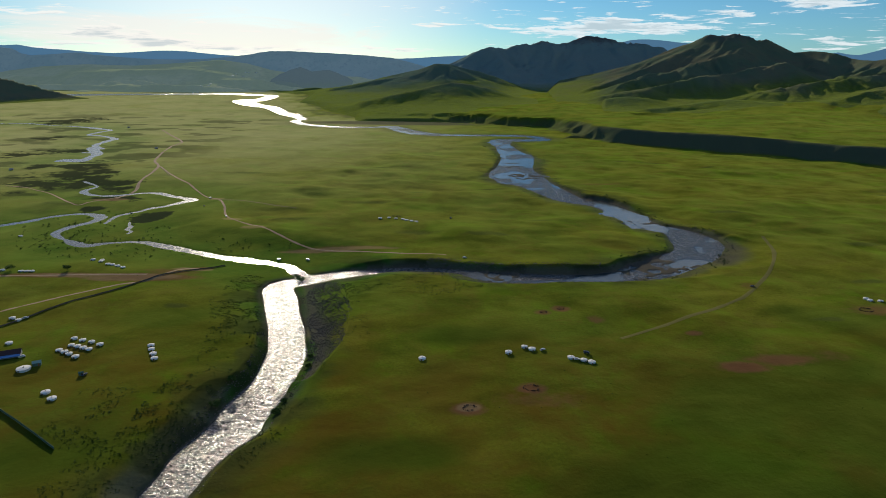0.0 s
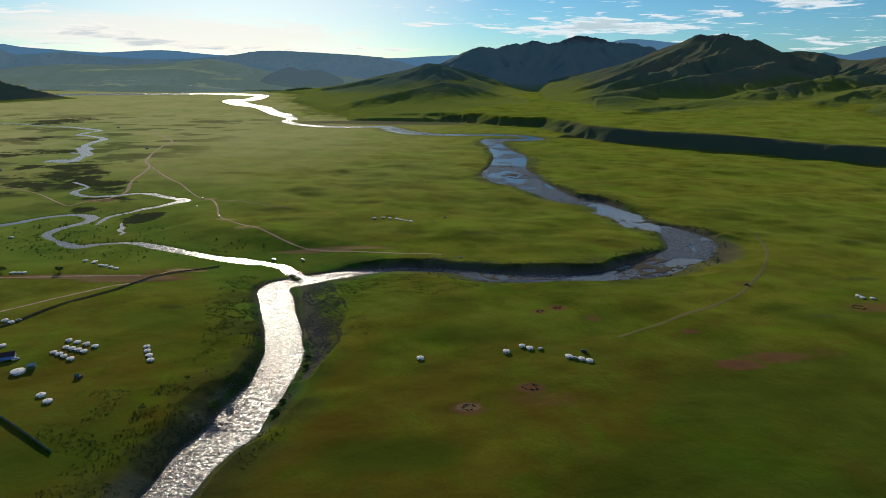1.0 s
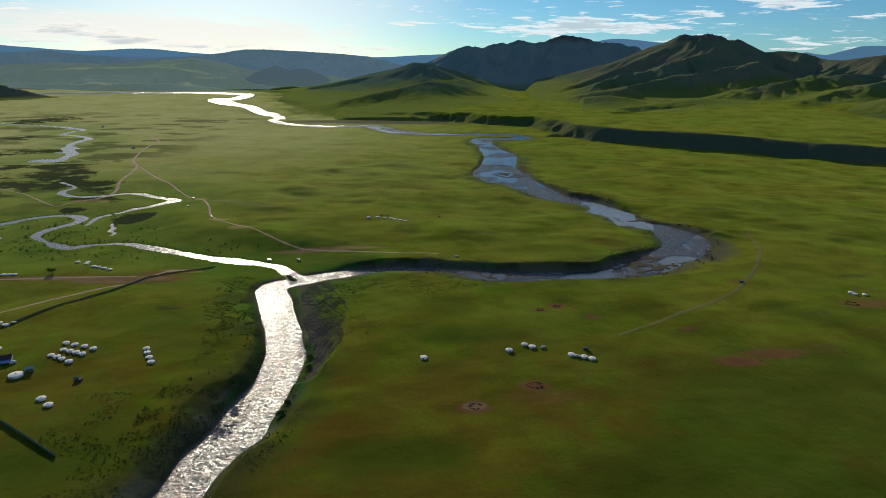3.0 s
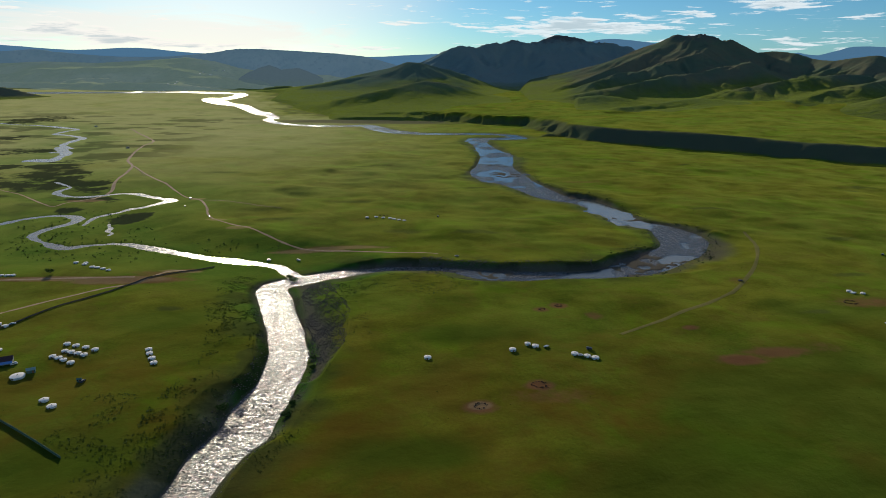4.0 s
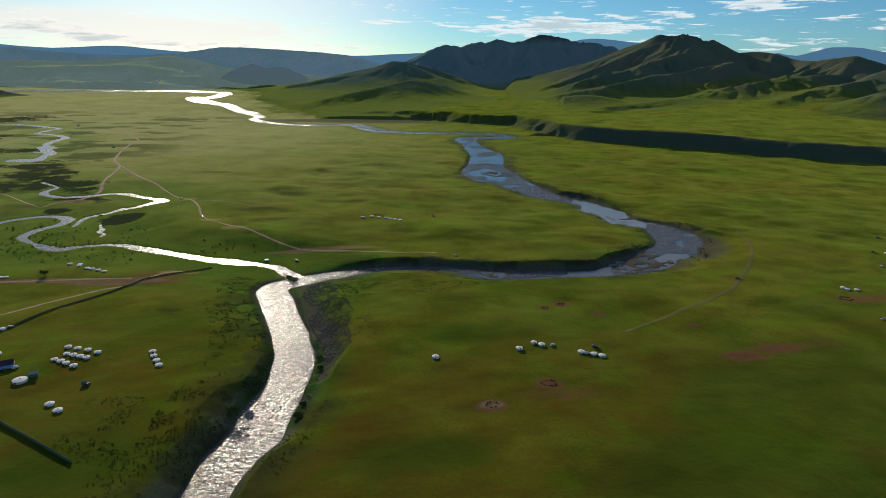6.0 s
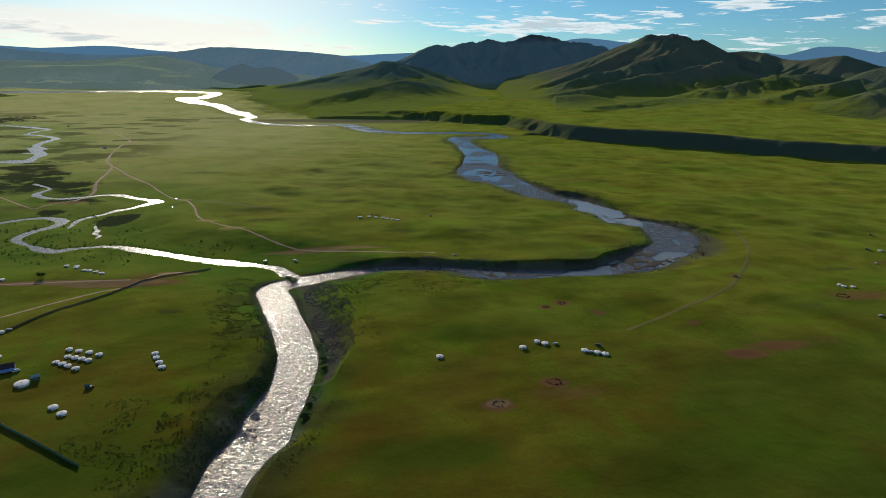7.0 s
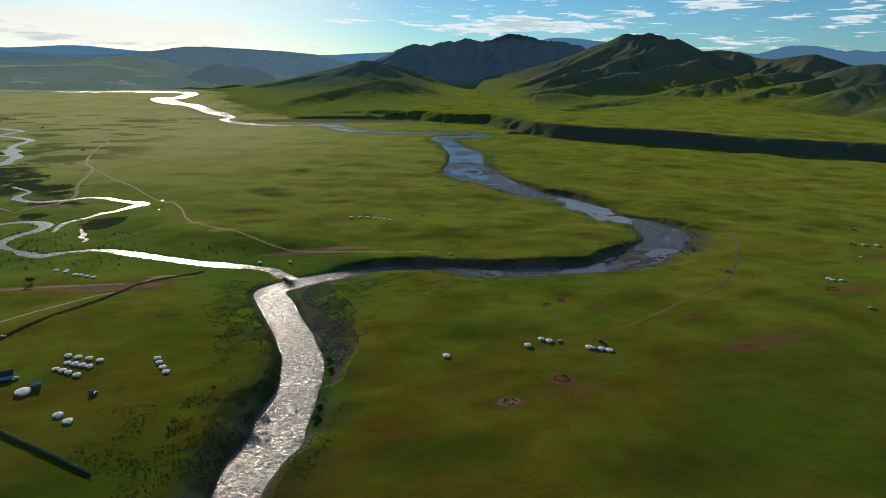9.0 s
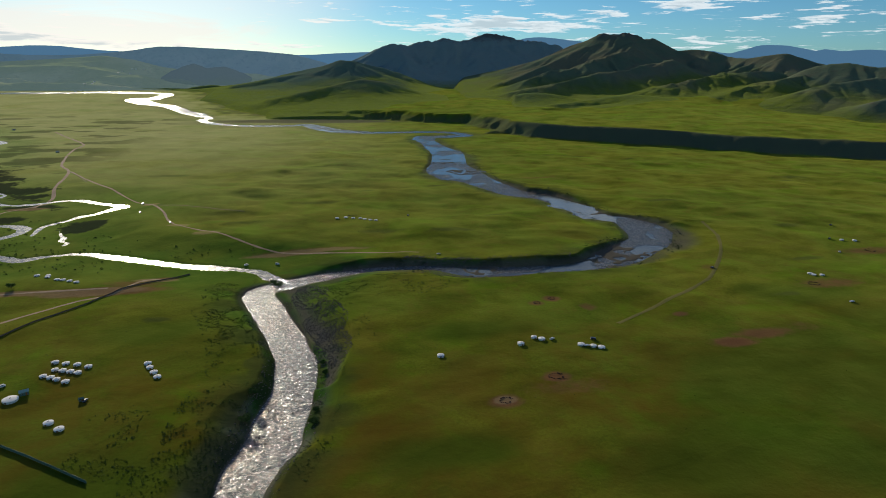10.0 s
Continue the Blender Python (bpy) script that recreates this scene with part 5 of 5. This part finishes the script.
# ---------------------------------------------------------------- dirt tracks


def track(line, width, label, seed, mat=MAT_TRACK):
    """A worn track laid on the ground."""
    p = curve_points([(q[0] * K, q[1] * K, width / 2) for q in line], 12)
    d = np.gradient(p[:, :2], axis=0)
    d /= np.linalg.norm(d, axis=1)[:, None] + 1e-9
    nrm = np.stack((-d[:, 1], d[:, 0]), 1)
    t = np.arange(len(p))
    wob = 1 + 0.5 * (vnoise(t * 1.0, t * 0.0, 2.3, seed) - 0.5)
    cols = []
    for k in (-1, -0.33, 0.33, 1):
        q = p[:, :2] + nrm * (k * p[:, 2] * wob)[:, None]
        cols.append(np.column_stack((q, height(q[:, 0], q[:, 1]) + (0.14 if abs(k) < 0.5 else 0.05))))
    v = np.stack(cols, 1).reshape(-1, 3)
    i = (np.arange(len(p) - 1)[:, None] * 4 + np.arange(3)[None, :]).ravel()
    return tagged(sheet("dirt_track", v, np.stack((i, i + 1, i + 5, i + 4), 1), mat), label, "dirt road", kind="structure")


track(ROAD_A, 3.6, "pale brown dirt track beside the fence", 1)
track(ROAD_B, 3.4, "brown dirt track to the gers", 2)
track(ROAD_C, 3.2, "winding pale dirt track over the meadow", 3)
track(ROAD_D, 5.0, "pale dirt track winding towards the far plain", 4)
track(ROAD_E, 4.2, "faint worn track through the grass", 5, MAT_FAINT)
track(ROAD_F, 3.0, "brown dirt track near the stream", 6)

track(ROAD_G, 3.2, "faint worn track across the meadow", 7, MAT_FAINT)
track(ROAD_H, 2.5, "short side track on the plain", 8, MAT_FAINT)
track(ROAD_I, 3.6, "dirt track joining two others on the plain", 9)

# ---------------------------------------------------------------- trees, shrubs, stones


def leaf_cloud(rng, n, size, shape):
    """Arrays of small leaf quads with random tilt; shape(rng) gives a point."""
    c = np.array([shape(rng) for _ in range(n)])
    a = np.random.default_rng(rng.randint(0, 10 ** 6)).normal(size=(n, 2, 3))
    a /= np.linalg.norm(a, axis=2)[:, :, None]
    s = size * (0.6 + 0.8 * np.random.default_rng(rng.randint(0, 10 ** 6)).random((n, 1)))
    u, w = a[:, 0] * s, a[:, 1] * s * 0.7
    v = np.stack((c - u - w, c + u - w, c + u + w, c - u + w), 1).reshape(-1, 3)
    return v, np.arange(n * 4).reshape(-1, 4)


def tree(x, y, tall, wide, label, seed, leaves=1600):
    rng = random.Random(seed)
    g = empty("willow_bush", label, "tree")
    place(g, x, y, 0, 0.1)
    bm = bmesh.new()
    tube(bm, (0, 0, -0.3), (0.1, 0, tall * 0.4), 0.16, 0.10, 8)
    ends = []
    for k in range(7):
        a = 2 * math.pi * k / 7 + rng.uniform(-0.3, 0.3)
        e = Vector((wide * 0.36 * math.cos(a), wide * 0.36 * math.sin(a), tall * rng.uniform(0.5, 0.85)))
        tube(bm, (0.05, 0, tall * rng.uniform(0.1, 0.35)), e, 0.08, 0.03, 6)
        ends.append(e)
    part("trunk", bm, MAT_BARK, g)

    def shape(r):
        e = r.choice(ends)
        d = Vector((r.gauss(0, 1), r.gauss(0, 1), r.gauss(0, 1))).normalized() * r.random() ** 0.4
        return (e.x * r.uniform(0.5, 1.1) + d.x * wide * 0.24, e.y * r.uniform(0.5, 1.1) + d.y * wide * 0.24, max(0.1, e.z + d.z * tall * 0.30))

    v, q = leaf_cloud(rng, leaves, 0.17, shape)
    crown = sheet("crown", v, q, MAT_LEAF, smooth_shading=False)
    crown.parent = g
    return g


for i, (x, y, tall, wide) in enumerate(((-97, 258, 4.4, 8.0), (-95, 279, 4.0, 6.0), (-67, 250, 3.2, 6.0), (-91, 443, 4.4, 10.0), (-95, 449, 3.4, 7.0), (-268.2, 453, 5.6, 8.0), (-310.5, 453.4, 5.2, 9.5), (-66, 262, 2.4, 4.0), (-61, 300, 2.6, 5.0), (-62, 312, 2.2, 4.2))):
    tree(x, y, tall, wide, ("green willow bush on the shaded river bank", "round leafy willow bush among the gers")[1 if x < -200 else 0], 40 + i)


def scatter(name, count, zones, mat, label, category, seed, size, leaves=26, stone=False, lowest=0.0):
    """Many shrubs or stones in the zones (x, y, rx, ry, share, nearest and farthest from the river's edge), joined."""
    rng = np.random.default_rng(seed)
    vs, qs, base = [], [], 0
    total = sum(z[4] for z in zones)
    for cx, cy, rx, ry, share, near, far in zones:
        cx, cy, rx, ry, near, far = (v * K for v in (cx, cy, rx, ry, near, far))
        n = int(count * share / total)
        x = cx + rx * rng.uniform(-1, 1, n * 5)
        y = cy + ry * rng.uniform(-1, 1, n * 5)
        h, _, dr, ds = land(x, y)
        if stone:
            h = np.where(dr < 0, np.maximum(h, water_level(x / K, y / K) * K - 0.1), h)
        ok = (np.minimum(dr, ds) > near) & (np.minimum(dr, ds) < far) & (fbm(x, y, 13, seed, 4, 0.65) + 0.35 * fbm(x, y, 45, seed + 3, 2) > (0.5 if stone else 0.665)) & (np.hypot((x - cx) / rx, (y - cy) / ry) < 1)
        idx = np.nonzero(ok)[0][:n]
        for i in idx:
            s = size * (0.5 + 1.3 * rng.random() ** 2)
            if stone:
                p = np.array([(1, 0, 0), (0, 1, 0), (-1, 0, 0), (0, -1, 0), (0.3, 0.2, 0.75), (0, 0, -0.6)]) * (s * rng.uniform(0.7, 1.3, (6, 3)))
                a = rng.uniform(0, 6.3)
                p = np.column_stack((p[:, 0] * math.cos(a) - p[:, 1] * math.sin(a), p[:, 0] * math.sin(a) + p[:, 1] * math.cos(a), p[:, 2])) + (x[i], y[i], h[i])
                q = np.array([(0, 1, 4), (1, 2, 4), (2, 3, 4), (3, 0, 4), (1, 0, 5), (2, 1, 5), (3, 2, 5), (0, 3, 5)])
            else:
                d = rng.normal(size=(leaves, 3))
                d /= np.linalg.norm(d, axis=1)[:, None]
                d *= (rng.random((leaves, 1)) ** 0.45) * s * np.array((1.1, 1.1, 0.75))
                c = d + (x[i], y[i], h[i] + 0.35 * s)
                t = rng.normal(size=(leaves, 3, 3)) * s * 0.30
                p = (c[:, None, :] + t).reshape(-1, 3)
                q = np.arange(leaves * 3).reshape(-1, 3)
            vs.append(p)
            qs.append(q + base)
            base += len(p)
    return tagged(sheet(name, np.vstack(vs), np.vstack(qs), mat, smooth_shading=False), label, category, kind="stuff")


scatter("shrubs", 7600, [(-125, 290, 45, 110, 5, 1.5, 34), (-118, 400, 30, 60, 2.2, 1.5, 26), (-150, 245, 30, 25, 0.9, 8, 80), (-10, 420, 55, 26, 2.0, 8, 60), (-44, 380, 22, 60, 0.9, 8, 40),
                         (-60, 260, 22, 70, 1.2, 0.5, 16)], MAT_SHRUB, "dark low shrubs scattered along the river banks", "shrubs", 11, 0.36, 18)
scatter("shrubs", 2600, [(150, 460, 150, 60, 3, 0.5, 14), (240, 600, 70, 130, 3, 0.5, 12), (190, 850, 90, 150, 3, 0.5, 18), (-230, 545, 130, 60, 1.4, 2, 40), (-330, 590, 60, 80, 1.2, 1, 40), (200, 1150, 90, 180, 1.5, 0.5, 25)],
        MAT_SHRUB, "dark low shrubs along the far river bends", "shrubs", 13, 0.85, 18)
scatter("stones", 9800, [(-68, 412, 13, 26, 2.6, -1.0, 30), (-59, 368, 14, 28, 2.6, -1.0, 32), (-56, 330, 11, 26, 2.5, -1.0, 26), (-75, 300, 40, 110, 2.2, -1.5, 7), (100, 440, 95, 26, 3, -3, 14), (30, 468, 28, 16, 2.4, -8, 12), (230, 540, 60, 110, 1.6, -4, 10), (180, 850, 80, 160, 1.4, -6, 8)],
        MAT_ROCK, "dark river stones on the gravel banks", "stones", 17, 0.50, stone=True)
scatter("stones", 170, [(-88, 290, 30, 150, 1, -16, -1.5)], MAT_ROCK, "dark boulders breaking the surface of the river", "boulders", 19, 0.7, stone=True)
scatter("tussocks", 2600, [(40, 350, 300, 150, 4, 14, 9999), (-190, 360, 110, 130, 2, 14, 9999), (60, 620, 330, 120, 4, 14, 9999)], MAT_SHRUB, "small dark tufts of coarse grass dotted over the meadow", "grass tufts", 23, 0.26, 10)
